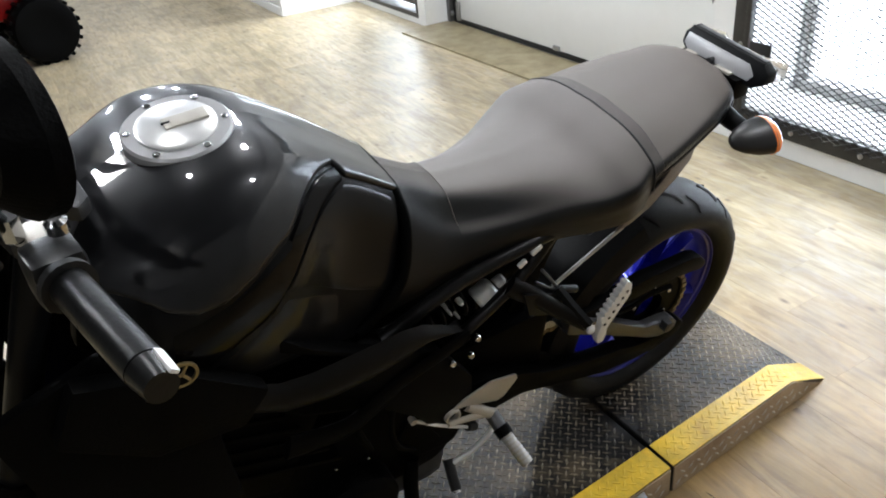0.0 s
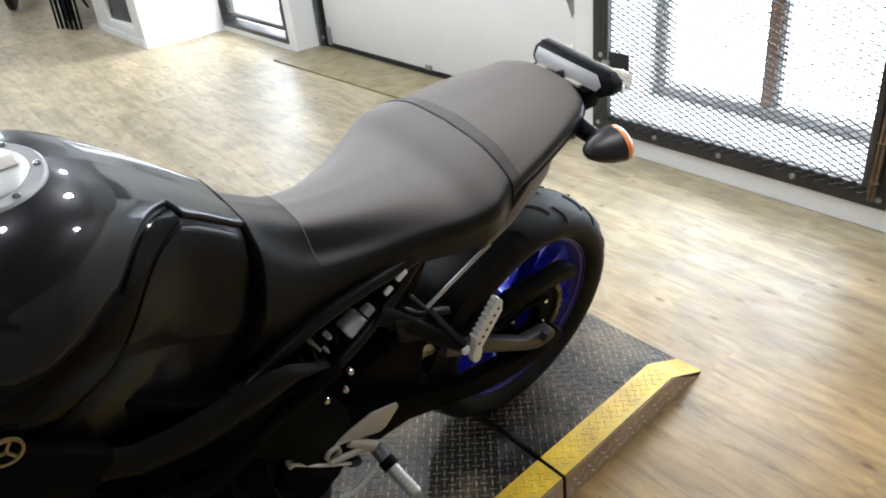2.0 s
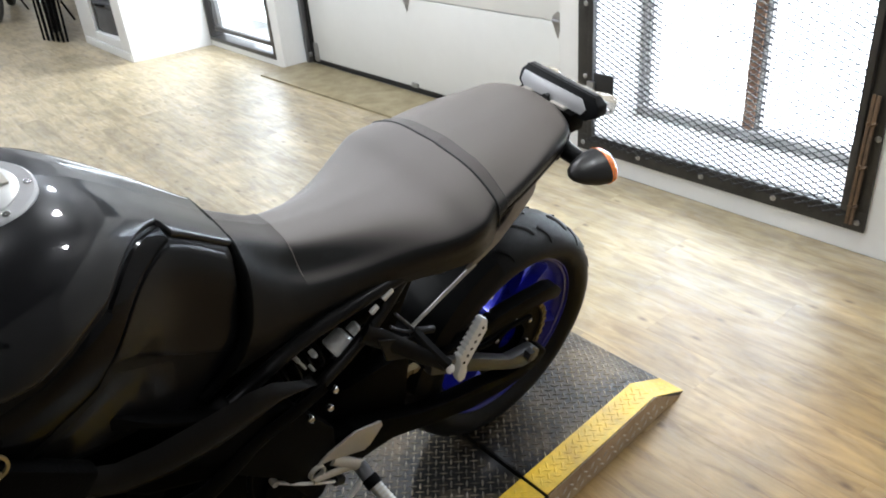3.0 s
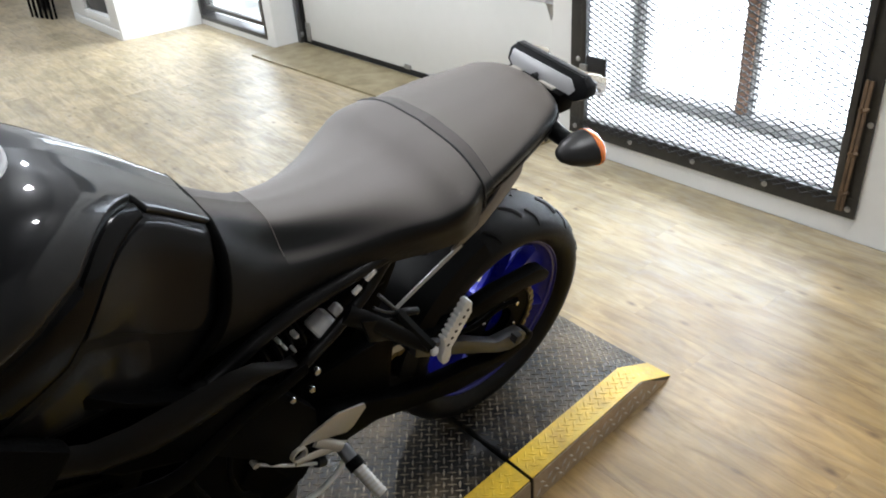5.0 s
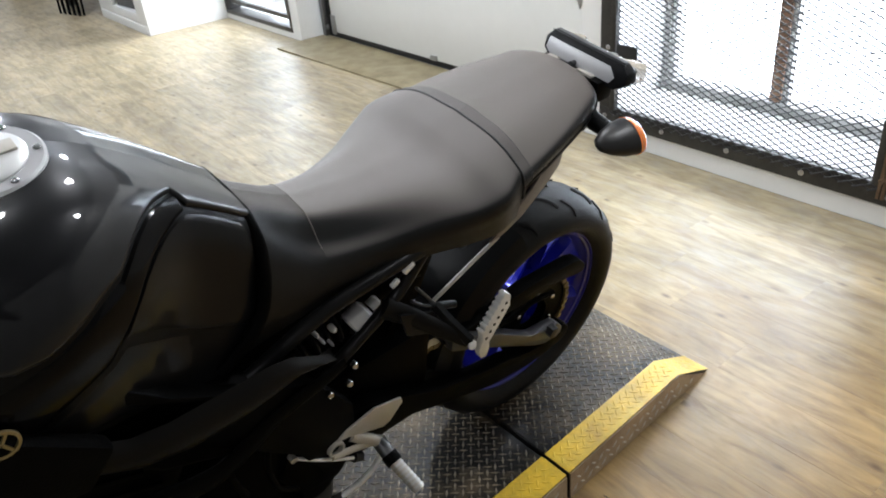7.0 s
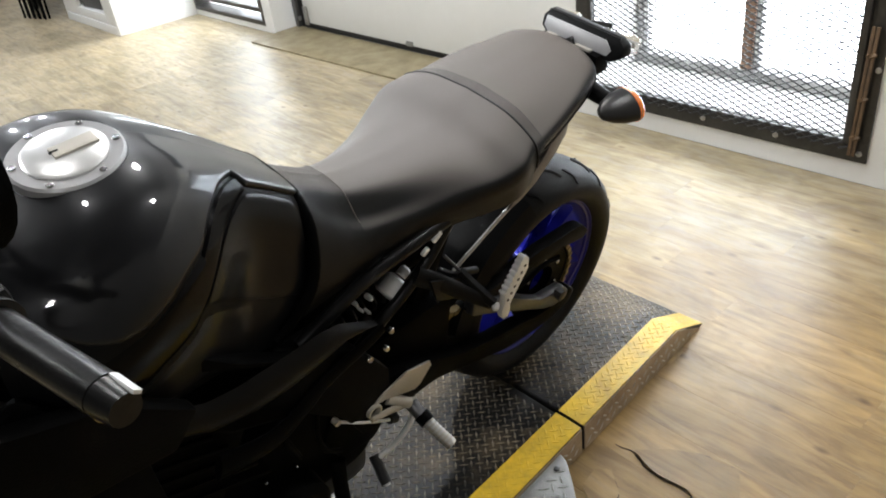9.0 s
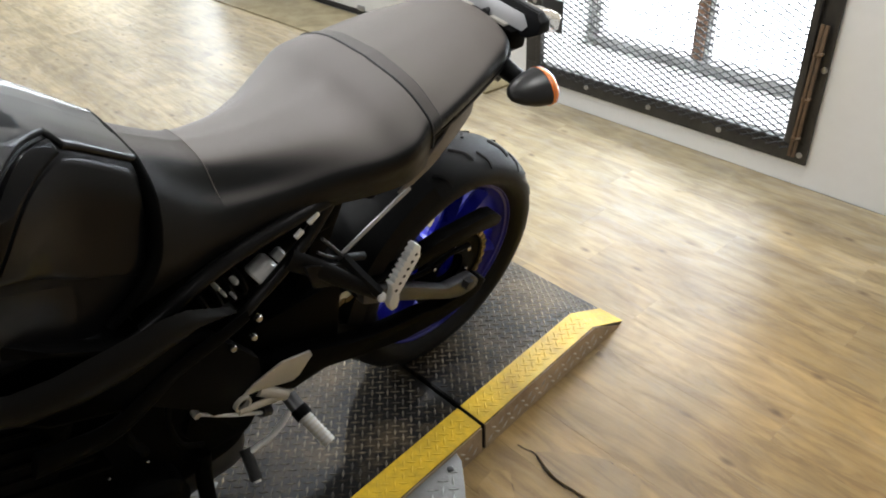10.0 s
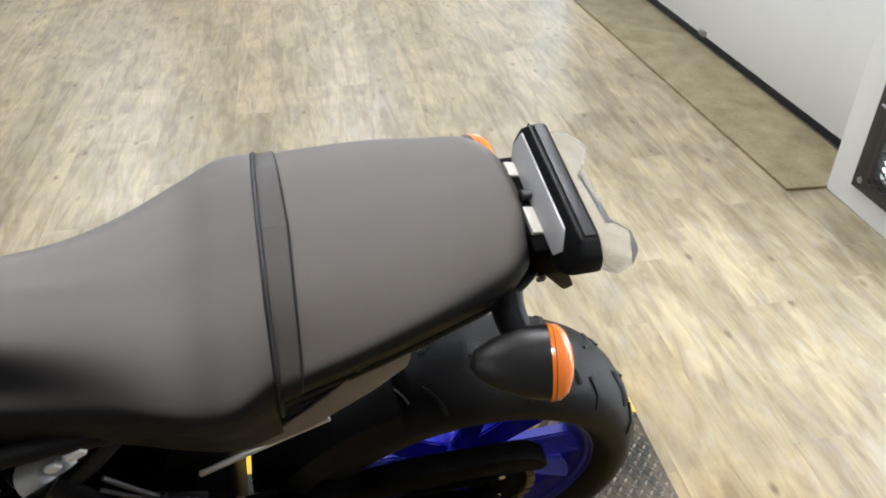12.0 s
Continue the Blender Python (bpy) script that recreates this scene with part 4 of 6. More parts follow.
def skin_patch(name, skin, upper, lower, nu, nv, rise, mat, parent, label="", lip=0.010, sink=0.004, open_top=False, sides=(1, -1)):
    """A raised shell on a skin between two chains of (u, v) points, rolled down at its rim."""
    e = 1e-3
    rows = []
    for i in range(nu + 1):
        a, b = along(upper, i / nu), along(lower, i / nu)
        row = []
        for j in range(nv + 1):
            t = 1 - (1 - j / nv) ** 1.6
            u, v = a * (1 - t) + b * t
            p = skin.at(u, v)
            n = np.cross(skin.at(u, min(v + e, 1)) - skin.at(u, max(v - e, 0)), skin.at(min(u + e, 1), v) - skin.at(max(u - e, 0), v))
            n = n / (np.linalg.norm(n) + 1e-12)
            if n[0] + n[2] < 0:
                n = -n
            row.append((p, n))
        rows.append(row)
    for s in sides:
        bm = bmesh.new()
        grid = []
        for i, row in enumerate(rows):
            d_top = np.cumsum([0] + [np.linalg.norm(row[j + 1][0] - row[j][0]) for j in range(nv)])
            vs = []
            for j, (p, n) in enumerate(row):
                near = d_top[-1] - d_top[j]
                if not open_top:
                    near = min(near, d_top[j])
                k = max(0.0, 1 - near / lip)
                q = p + n * (rise * math.sqrt(max(0, 1 - k * k)) - sink * (k > 0.999))
                vs.append(bm.verts.new((q[0] * s, q[1], q[2])))
            grid.append(vs)
        for r0, r1 in zip(grid, grid[1:]):
            for j in range(nv):
                bm.faces.new((r0[j], r1[j], r1[j + 1], r0[j + 1]))
        part(name, bm, mat, parent, label)


crease = [(0.0, 0.40), (0.05, 0.43), (0.10, 0.465), (0.15, 0.515), (0.21, 0.58), (0.28, 0.62), (0.36, 0.628), (0.46, 0.60), (0.585, 0.545), (0.66, 0.44), (0.73, 0.335), (0.80, 0.235), (0.815, 0.28), (0.825, 0.315), (0.87, 0.31), (0.93, 0.305), (1.0, 0.30)]
skin_patch("upper_shell", tank_skin, [(u, 0.0) for u, v in crease], crease, 96, 30, 0.007, "gloss_black", tank, "glossy black upper tank shell", 0.007, 0.006, True)
inner = [(0.17, 0.95), (0.28, 0.88), (0.40, 0.81), (0.51, 0.76), (0.57, 0.69), (0.63, 0.61), (0.69, 0.53), (0.75, 0.445), (0.812, 0.35)]
outer = [(0.20, 0.64), (0.28, 0.64), (0.36, 0.64), (0.46, 0.61), (0.585, 0.555), (0.625, 0.505), (0.66, 0.45), (0.73, 0.345), (0.80, 0.25)]
skin_patch("side_trim", tank_skin, outer, inner, 48, 10, 0.0034, "trim_black", tank, "gloss black trim strip", 0.008, 0.0015)
skin_patch("knee_panel", tank_skin, [(0.825, 0.355), (0.865, 0.34), (0.915, 0.335), (0.97, 0.34)], [(0.56, 0.715), (0.70, 0.76), (0.85, 0.82), (0.985, 0.86)], 20, 22, 0.0022, "knee_black", tank, "moulded black knee panel", 0.008, 0.001)
skin_patch("lower_panel", tank_skin, [(0.30, 0.90), (0.52, 0.775), (0.56, 0.735), (0.80, 0.815)], [(0.28, 0.985), (0.48, 0.985), (0.62, 0.985), (0.86, 0.985)], 20, 10, 0.002, "knee_black", tank, "moulded black lower tank panel", 0.008, 0.001)

# filler cap
cap_m = pose(0.013, -0.984, 1.1010, 3, 3, 0)
cap = part("fuel_cap", lathe([(-0.01, 0.068), (0.004, 0.068), (0.007, 0.065), (0.007, 0.052)], 40, "z"), "facet_grey", tank, "round aluminium filler cap")
cap.matrix_local = cap_m
part("cap_disc", lathe([(0.0, 0.050), (0.0095, 0.050), (0.012, 0.046), (0.012, 0.002)], 40, "z"), "cap_alloy", cap)
part("key_flap", box(0.022, 0.055, 0.004, (0.0, 0.012, 0.0135), 0.0015), "silver_soft", cap)
part("key_slot", box(0.003, 0.011, 0.002, (0.0, -0.012, 0.0152), 0.0), "matt_black", cap)
for i in range(6):
    a = math.pi * (i / 3 + 0.1)
    bolt("cap_bolt", (0.059 * math.cos(a), 0.059 * math.sin(a), 0.007), 0.0048, (0, 0, 1), cap, "chrome", 0.003)

# rider seat, its front pad, the pillion seat and strap
def seat_keys(rows):
    """Cross-sections of an upholstered seat from: y, ridge height, edge half-width and height, bottom half-width and height."""
    out = []
    for y, c, w, s, bw, bz in rows:
        out.append((y, [(0, c), (0.58 * w, c - 0.20 * (c - s)), (w - 0.004, s + 0.006), (w + 0.40 * (bw - w) + 0.009, s - 0.20 * (s - bz)), (bw + 0.004, s - 0.62 * (s - bz)), (bw, bz)]))
    return out


seat_skin = Skin(seat_keys([
    (-0.708, 0.947, 0.064, 0.926, 0.120, 0.735), (-0.655, 0.914, 0.074, 0.874, 0.116, 0.748), (-0.600, 0.889, 0.082, 0.839, 0.114, 0.756),
    (-0.510, 0.876, 0.102, 0.828, 0.121, 0.764), (-0.430, 0.875, 0.128, 0.832, 0.139, 0.770), (-0.350, 0.882, 0.166, 0.845, 0.168, 0.778),
    (-0.300, 0.903, 0.180, 0.863, 0.181, 0.786), (-0.256, 0.922, 0.164, 0.882, 0.175, 0.795)]))
for row, share in ((0, 1.0), (1, 0.55), (2, 0.18)):
    joint_line(seat_skin, row, share)
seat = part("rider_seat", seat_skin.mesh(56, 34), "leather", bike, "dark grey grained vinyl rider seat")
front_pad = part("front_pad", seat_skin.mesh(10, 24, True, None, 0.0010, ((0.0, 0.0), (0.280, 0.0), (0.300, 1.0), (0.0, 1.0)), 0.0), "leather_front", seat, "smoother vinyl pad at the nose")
pts = [tuple(seat_skin.at(0.280 + 0.02 * v, v) + np.array((0.0008, 0, 0.0012))) for v in np.linspace(0, 0.46, 10)]
part("seam", tube([(-x, y, z) for x, y, z in reversed(pts[1:])] + pts, 0.0008, 6, 2), "tail_grey", seat)
pillion_skin = Skin(seat_keys([
    (-0.257, 0.916, 0.158, 0.876, 0.173, 0.848), (-0.180, 0.923, 0.150, 0.890, 0.160, 0.862), (-0.110, 0.930, 0.136, 0.903, 0.145, 0.872),
    (-0.050, 0.937, 0.116, 0.914, 0.130, 0.881), (-0.006, 0.943, 0.102, 0.922, 0.114, 0.887), (0.020, 0.942, 0.082, 0.921, 0.092, 0.892), (0.036, 0.929, 0.056, 0.913, 0.066, 0.896)]))
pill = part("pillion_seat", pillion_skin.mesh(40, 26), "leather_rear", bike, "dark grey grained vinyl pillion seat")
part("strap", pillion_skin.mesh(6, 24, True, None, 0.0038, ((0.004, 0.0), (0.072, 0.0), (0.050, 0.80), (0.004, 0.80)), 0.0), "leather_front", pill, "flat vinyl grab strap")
edge = [tuple(pillion_skin.at(0.074 - 0.028 * v, v) + np.array((0.001, 0.0, 0.001))) for v in np.linspace(0, 0.78, 12)]
part("strap_edge", tube([(-x, y, z) for x, y, z in reversed(edge[1:])] + edge, 0.0016, 8, 2), "rubber_black", pill)
gap = [tuple(seat_skin.at(1.0, v) + np.array((0.0, 0.003, -0.0012))) for v in np.linspace(0, 0.75, 14)]
part("seat_gap", tube([(-x, y, z) for x, y, z in reversed(gap[1:])] + gap, 0.0028, 8, 2), "rubber_black", bike, "dark gap between the seats")
nose = [tuple(seat_skin.at(0.0, v) + np.array((0.009, -0.004, 0.001))) for v in np.linspace(0, 0.98, 14)]
part("tank_gasket", tube([(-x, y, z) for x, y, z in reversed(nose[1:])] + nose, 0.0105, 10, 2), "matt_black", bike)

# tail unit
tail_skin = Skin([
    (-0.34, [(0, 0.76), (0.08, 0.765), (0.135, 0.785), (0.150, 0.77), (0.120, 0.73), (0.0, 0.72)]),
    (-0.22, [(0, 0.80), (0.08, 0.82), (0.150, 0.845), (0.158, 0.825), (0.120, 0.785), (0.0, 0.775)]),
    (-0.10, [(0, 0.84), (0.08, 0.86), (0.138, 0.880), (0.142, 0.862), (0.105, 0.825), (0.0, 0.82)]),
    (0.00, [(0, 0.87), (0.07, 0.88), (0.112, 0.893), (0.114, 0.880), (0.085, 0.855), (0.0, 0.85)]),
    (0.05, [(0, 0.885), (0.05, 0.89), (0.078, 0.898), (0.080, 0.892), (0.065, 0.877), (0.0, 0.875)]),
])
cowl = part("tail_cowl", tail_skin.mesh(30, 20), "satin_black", bike)
for s in (1, -1):
    bm = prism([(-0.305, 0.752), (-0.254, 0.792), (-0.211, 0.828), (-0.165, 0.866), (-0.118, 0.900), (-0.116, 0.850), (-0.119, 0.834), (-0.156, 0.811), (-0.229, 0.778), (-0.272, 0.758)], 0.006, "x", 0.0, 0.002)
    for v in bm.verts:
        v.co.x = s * (v.co.x + 0.163 - 0.20 * max(0, v.co.y + 0.22))
    part("side_panel", bm, "tail_grey", cowl, "warm grey plastic side panel")
light = part("tail_light", prism([(-0.046, 0.924), (-0.068, 0.938), (-0.071, 0.960), (-0.060, 0.975), (0.116, 0.971), (0.136, 0.957), (0.138, 0.936), (0.118, 0.922)], 0.030, "y", 0.068, 0.006), "satin_black", bike, "black tail light bar")
facet = part("front_facet", prism([(-0.046, 0.932), (-0.060, 0.942), (-0.060, 0.962), (0.092, 0.960), (0.110, 0.944), (0.104, 0.932)], 0.003, "y", 0.0520, 0.001), "facet_grey", light, "grey front facet")
for ob in (light, facet):
    for v in ob.data.vertices:
        v.co.z = 0.924 + (v.co.z - 0.924) * 0.92
        if v.co.y < 0.066:
            v.co.y += (v.co.z - 0.952) * 0.45
part("groove", box(0.180, 0.003, 0.003, (0.030, 0.0610, 0.9692), 0.001, (0, 1.3, 0)), "rubber_black", light)
part("top_facet", box(0.172, 0.012, 0.003, (0.030, 0.0715, 0.9698), 0.001, (0, 1.3, 0)), "dark_metal", light, "dull worn top face")
lens = bmesh.new()
prism([(-0.062, 0.086), (0.132, 0.086), (0.140, 0.100), (0.132, 0.122), (0.104, 0.124), (0.086, 0.108), (-0.004, 0.108), (-0.026, 0.126), (-0.056, 0.112)], 0.030, "z", 0.942, 0.006, lens)
part("lens", lens, "lens_clear", light, "clear plastic lamp lens")
for x, w in ((-0.030, 0.024), (0.052, 0.040)):
    part("stay", box(w, 0.030, 0.007, (x, 0.044, 0.929), 0.002, (-10, 0, 0)), "silver_soft", light, "bare alloy stay")
part("stay_screw", lathe([(0, 0.007), (0.03, 0.007)], 10, "y", (0.016, 0.034, 0.934)), "dark_metal", light)
part("light_base", box(0.15, 0.05, 0.045, (0.02, 0.050, 0.908), 0.006), "matt_black", light)

# indicators
for s in (1, -1):
    ind = part("indicator", lathe([(-0.067, 0.003), (-0.061, 0.011), (-0.042, 0.0205), (-0.014, 0.0285), (0.018, 0.0315)], 28, "y"), "ind_black", bike, "black indicator with an amber lens")
    ind.matrix_local = pose(0.188 if s > 0 else -0.160, 0.004 if s > 0 else 0.018, 0.868 if s > 0 else 0.842, 0, s * 24, -s * 10) @ Matrix.Diagonal((1.28, 1, 0.80, 1))
    part("lens", lathe([(0.0130, 0.0318), (0.024, 0.0308), (0.032, 0.0255), (0.038, 0.014), (0.0395, 0.001)], 28, "y"), "amber", ind, "amber plastic lens")
    dz = 0.0 if s > 0 else -0.03
    part("indicator_stalk", tube([(s * 0.080, 0.000, 0.882 + dz), (s * 0.120, -0.006, 0.876 + dz), (s * 0.152, -0.004, 0.871 + dz), (s * 0.180, 0.000, 0.864 + dz)], (0.020, 0.015), 14, 4), "satin_black", bike, "black indicator stalk")
holder = part("plate_holder", prism([(0.0, 0.88), (0.05, 0.88), (0.105, 0.81), (0.125, 0.765), (0.112, 0.758), (0.08, 0.795), (0.02, 0.835)], 0.05, "x", 0.0, 0.004), "satin_black", bike, "black number plate holder")
part("cable", tube([(0.06, 0.0, 0.885), (0.075, 0.025, 0.895), (0.085, 0.045, 0.875), (0.07, 0.05, 0.85)], 0.004, 8, 5), "rubber_black", bike)

# ---- wheels ----


def wheel(y, z, half, mat_rim):
    wh = thing("wheel", pose(0, y, z), "", "")
    for key in ("label", "category"):
        if key in wh:
            del wh[key]
    wh.parent = bike
    w = half
    prof = [(-0.62 * w, 0.222), (-0.80 * w, 0.232), (-0.95 * w, 0.244), (-1.0 * w, 0.258), (-0.93 * w, 0.277), (-0.72 * w, 0.295), (-0.40 * w, 0.3065), (0, R),
            (0.40 * w, 0.3065), (0.72 * w, 0.295), (0.93 * w, 0.277), (1.0 * w, 0.258), (0.95 * w, 0.244), (0.80 * w, 0.232), (0.62 * w, 0.222)]
    tyre = part("tyre", lathe([tuple(p) for p in (v.to_tuple() for v in [Vector((a, r)) for a, r in prof])], 96, "x", caps=False), "tyre", wh, "black road tyre with curved grooves")
    # grooves: shallow curved cuts in the tread
    for k in range(14):
        for s, ph in ((1, 0.0), (-1, 0.5)):
            for lane, (a0, a1, sweep, wd) in enumerate(((0.12, 0.62, 0.20, 0.0040), (0.45, 0.88, 0.13, 0.0038))):
                pts = []
                for i in range(7):
                    q = i / 6
                    a = a0 + (a1 - a0) * q
                    th = 2 * math.pi * (k + ph + 0.45 * lane) / 14 + sweep * (q - 0.4 * q * q)
                    rr = float(np.interp(a, [0, 0.40, 0.72, 0.93, 1.0], [R, 0.3065, 0.295, 0.276, 0.252])) + 0.0006
                    pts.append((s * a * w, rr * math.sin(th), rr * math.cos(th)))
                GROOVES.setdefault(tyre.name, bmesh.new())
                tube(pts, wd, 4, 1, GROOVES[tyre.name], False, 1.0)
    g = part("groove", GROOVES.pop(tyre.name), "rubber_black", tyre, "dark tread grooves")
    g["kind"] = "stuff"
    rw = 0.70 * w
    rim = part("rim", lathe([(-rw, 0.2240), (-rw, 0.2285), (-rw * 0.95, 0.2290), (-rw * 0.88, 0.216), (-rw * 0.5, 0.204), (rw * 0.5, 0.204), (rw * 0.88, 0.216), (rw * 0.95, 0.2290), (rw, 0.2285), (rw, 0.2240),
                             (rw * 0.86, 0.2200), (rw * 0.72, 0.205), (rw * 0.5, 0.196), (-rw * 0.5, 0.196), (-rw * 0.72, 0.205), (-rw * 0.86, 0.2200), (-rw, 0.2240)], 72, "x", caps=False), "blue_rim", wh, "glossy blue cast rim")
    part("bead_line", lathe([(rw * 1.02, 0.2290), (rw * 1.08, 0.2300), (rw * 1.10, 0.2318), (rw * 1.06, 0.2340)], 72, "x", caps=False), "rubber_black", tyre)
    for k in range(5):
        bm = bmesh.new()
        for s in (-1, 1):
            tube([(0.010, s * 0.016, 0.045), (0.022, s * 0.026, 0.11), (0.034, s * 0.050, 0.202)], (0.016, 0.019), 4, 4, bm, True, 1.5)
        bmesh.ops.bevel(bm, geom=list(bm.edges), offset=0.003, segments=2, affect="EDGES")
        sp = part("spoke", bm, mat_rim, wh, "glossy blue cast spoke")
        sp.matrix_local = pose(0, 0, 0, 72 * k - 20)
    part("hub", lathe([(-0.055, 0.03), (-0.055, 0.048), (-0.03, 0.055), (0.03, 0.055), (0.055, 0.048), (0.055, 0.03)], 28, "x"), mat_rim, wh)
    return wh


GROOVES = {}
rear = wheel(0.0, R, 0.09, "blue")
front = wheel(-1.44, 0.30, 0.06, "blue")
front.scale = (1, 0.955, 0.955)
# sprocket and chain
spro = part("sprocket", lathe([(0.068, 0.045), (0.068, 0.109), (0.074, 0.109), (0.074, 0.045), (0.068, 0.045)], 44, "x", caps=False), "matt_black", rear)
part("carrier", lathe([(0.050, 0.03), (0.060, 0.040), (0.060, 0.088), (0.050, 0.094)], 32, "x"), "matt_black", rear, "black sprocket carrier")
ch = bmesh.new()
fy, fz, fr, rr = -0.60, 0.085, 0.041, 0.1135
loop = [(rr * math.sin(t), rr * math.cos(t)) for t in np.linspace(-0.05, math.pi + 0.05, 34)] + [(fy * q - 0.0, -rr + (fz - fr + rr) * q) for q in np.linspace(0.03, 1, 46)] \
    + [(fy - fr * math.sin(t), fz - fr * math.cos(t)) for t in np.linspace(0.2, math.pi, 8)] + [(fy * (1 - q), fz + fr + (rr - fz - fr) * q) for q in np.linspace(0.03, 0.97, 44)]
for i, (a, b) in enumerate(loop):
    a2, b2 = loop[(i + 1) % len(loop)]
    ang = math.degrees(math.atan2(b2 - b, a2 - a))
    box(0.017 if i % 2 else 0.012, math.hypot(a2 - a, b2 - b) * 1.05, 0.013, (0.073, (a + a2) / 2, (b + b2) / 2), 0.0, (ang, 0, 0), ch)
tagged(part("chain", ch, "brass", rear, "gold drive chain"), kind="stuff")
part("axle_nut", lathe([(0.125, 0.016), (0.145, 0.016), (0.147, 0.012)], 6, "x"), "dark_metal", rear)
for k in range(6):
    a = 2 * math.pi * k / 6
    bolt("sprocket_bolt", (0.074, 0.068 * math.sin(a), 0.068 * math.cos(a)), 0.007, (1, 0, 0), spro, "chrome")

# ---- swingarm and chassis ----
arm = part("swingarm", prism([(-0.62, 0.46), (-0.53, 0.448), (-0.438, 0.404), (-0.345, 0.354), (-0.243, 0.321), (-0.134, 0.297), (-0.070, 0.275), (0.000, 0.268), (0.060, 0.292), (0.086, 0.268), (0.070, 0.236), (0.0, 0.222), (-0.065, 0.222), (-0.181, 0.240), (-0.307, 0.286), (-0.421, 0.330), (-0.56, 0.345), (-0.63, 0.38)], 0.038, "x", 0.110, 0.009), "matt_black", bike, "black cast swingarm")
part("arm", prism([(-0.60, 0.44), (-0.36, 0.43), (-0.06, 0.352), (0.055, 0.345), (0.062, 0.290), (-0.20, 0.262), (-0.56, 0.345)], 0.036, "x", -0.112, 0.010), "matt_black", arm)
part("brace", prism([(-0.330, 0.500), (-0.251, 0.455), (-0.178, 0.410), (-0.064, 0.331), (0.028, 0.315), (0.050, 0.291), (0.060, 0.262), (0.0, 0.262), (-0.045, 0.282), (-0.151, 0.349), (-0.236, 0.402), (-0.330, 0.455)], 0.030, "x", 0.114, 0.009), "arm_grey", arm, "dark grey satin swingarm brace")
part("pivot", lathe([(-0.14, 0.03), (0.14, 0.03)], 18, "x", (0, -0.59, 0.40)), "matt_black", arm)
part("chain_guard", prism([(-0.340, 0.470), (-0.250, 0.474), (-0.163, 0.480), (-0.081, 0.488), (0.060, 0.480), (0.088, 0.470), (0.112, 0.446), (0.114, 0.430), (0.100, 0.424), (0.008, 0.440), (-0.139, 0.440), (-0.30, 0.435)], 0.034, "x", 0.096, 0.007), "matt_black", arm, "black plastic chain guard")
part("guard_rail", tube([(0.100, -0.20, 0.415), (0.100, -0.12, 0.398), (0.100, -0.05, 0.408), (0.100, 0.02, 0.400)], 0.007, 8, 5), "matt_black", arm)
# hugger over the tyre
hg = bmesh.new()
prev = None
for i in range(15):
    th = radians(-82 + 62 * i / 14)
    row = []
    for a in (-0.098, -0.085, -0.045, 0, 0.045, 0.085, 0.098):
        rr_ = 0.338 - 0.9 * a * a - (0.03 if abs(a) > 0.09 else 0)
        row.append(hg.verts.new((a, rr_ * math.sin(th), R + rr_ * math.cos(th))))
    if prev:
        for j in range(6):
            hg.faces.new((prev[j], prev[j + 1], row[j + 1], row[j]))
    prev = row
hug = part("hugger", hg, "cover_black", bike, "black rear hugger")
part("edge_strip", tube([(0.102, -0.373, 0.599), (0.102, -0.29, 0.640), (0.100, -0.206, 0.676)], 0.0042, 8, 5), "silver", hug, "bright strip along the edge")

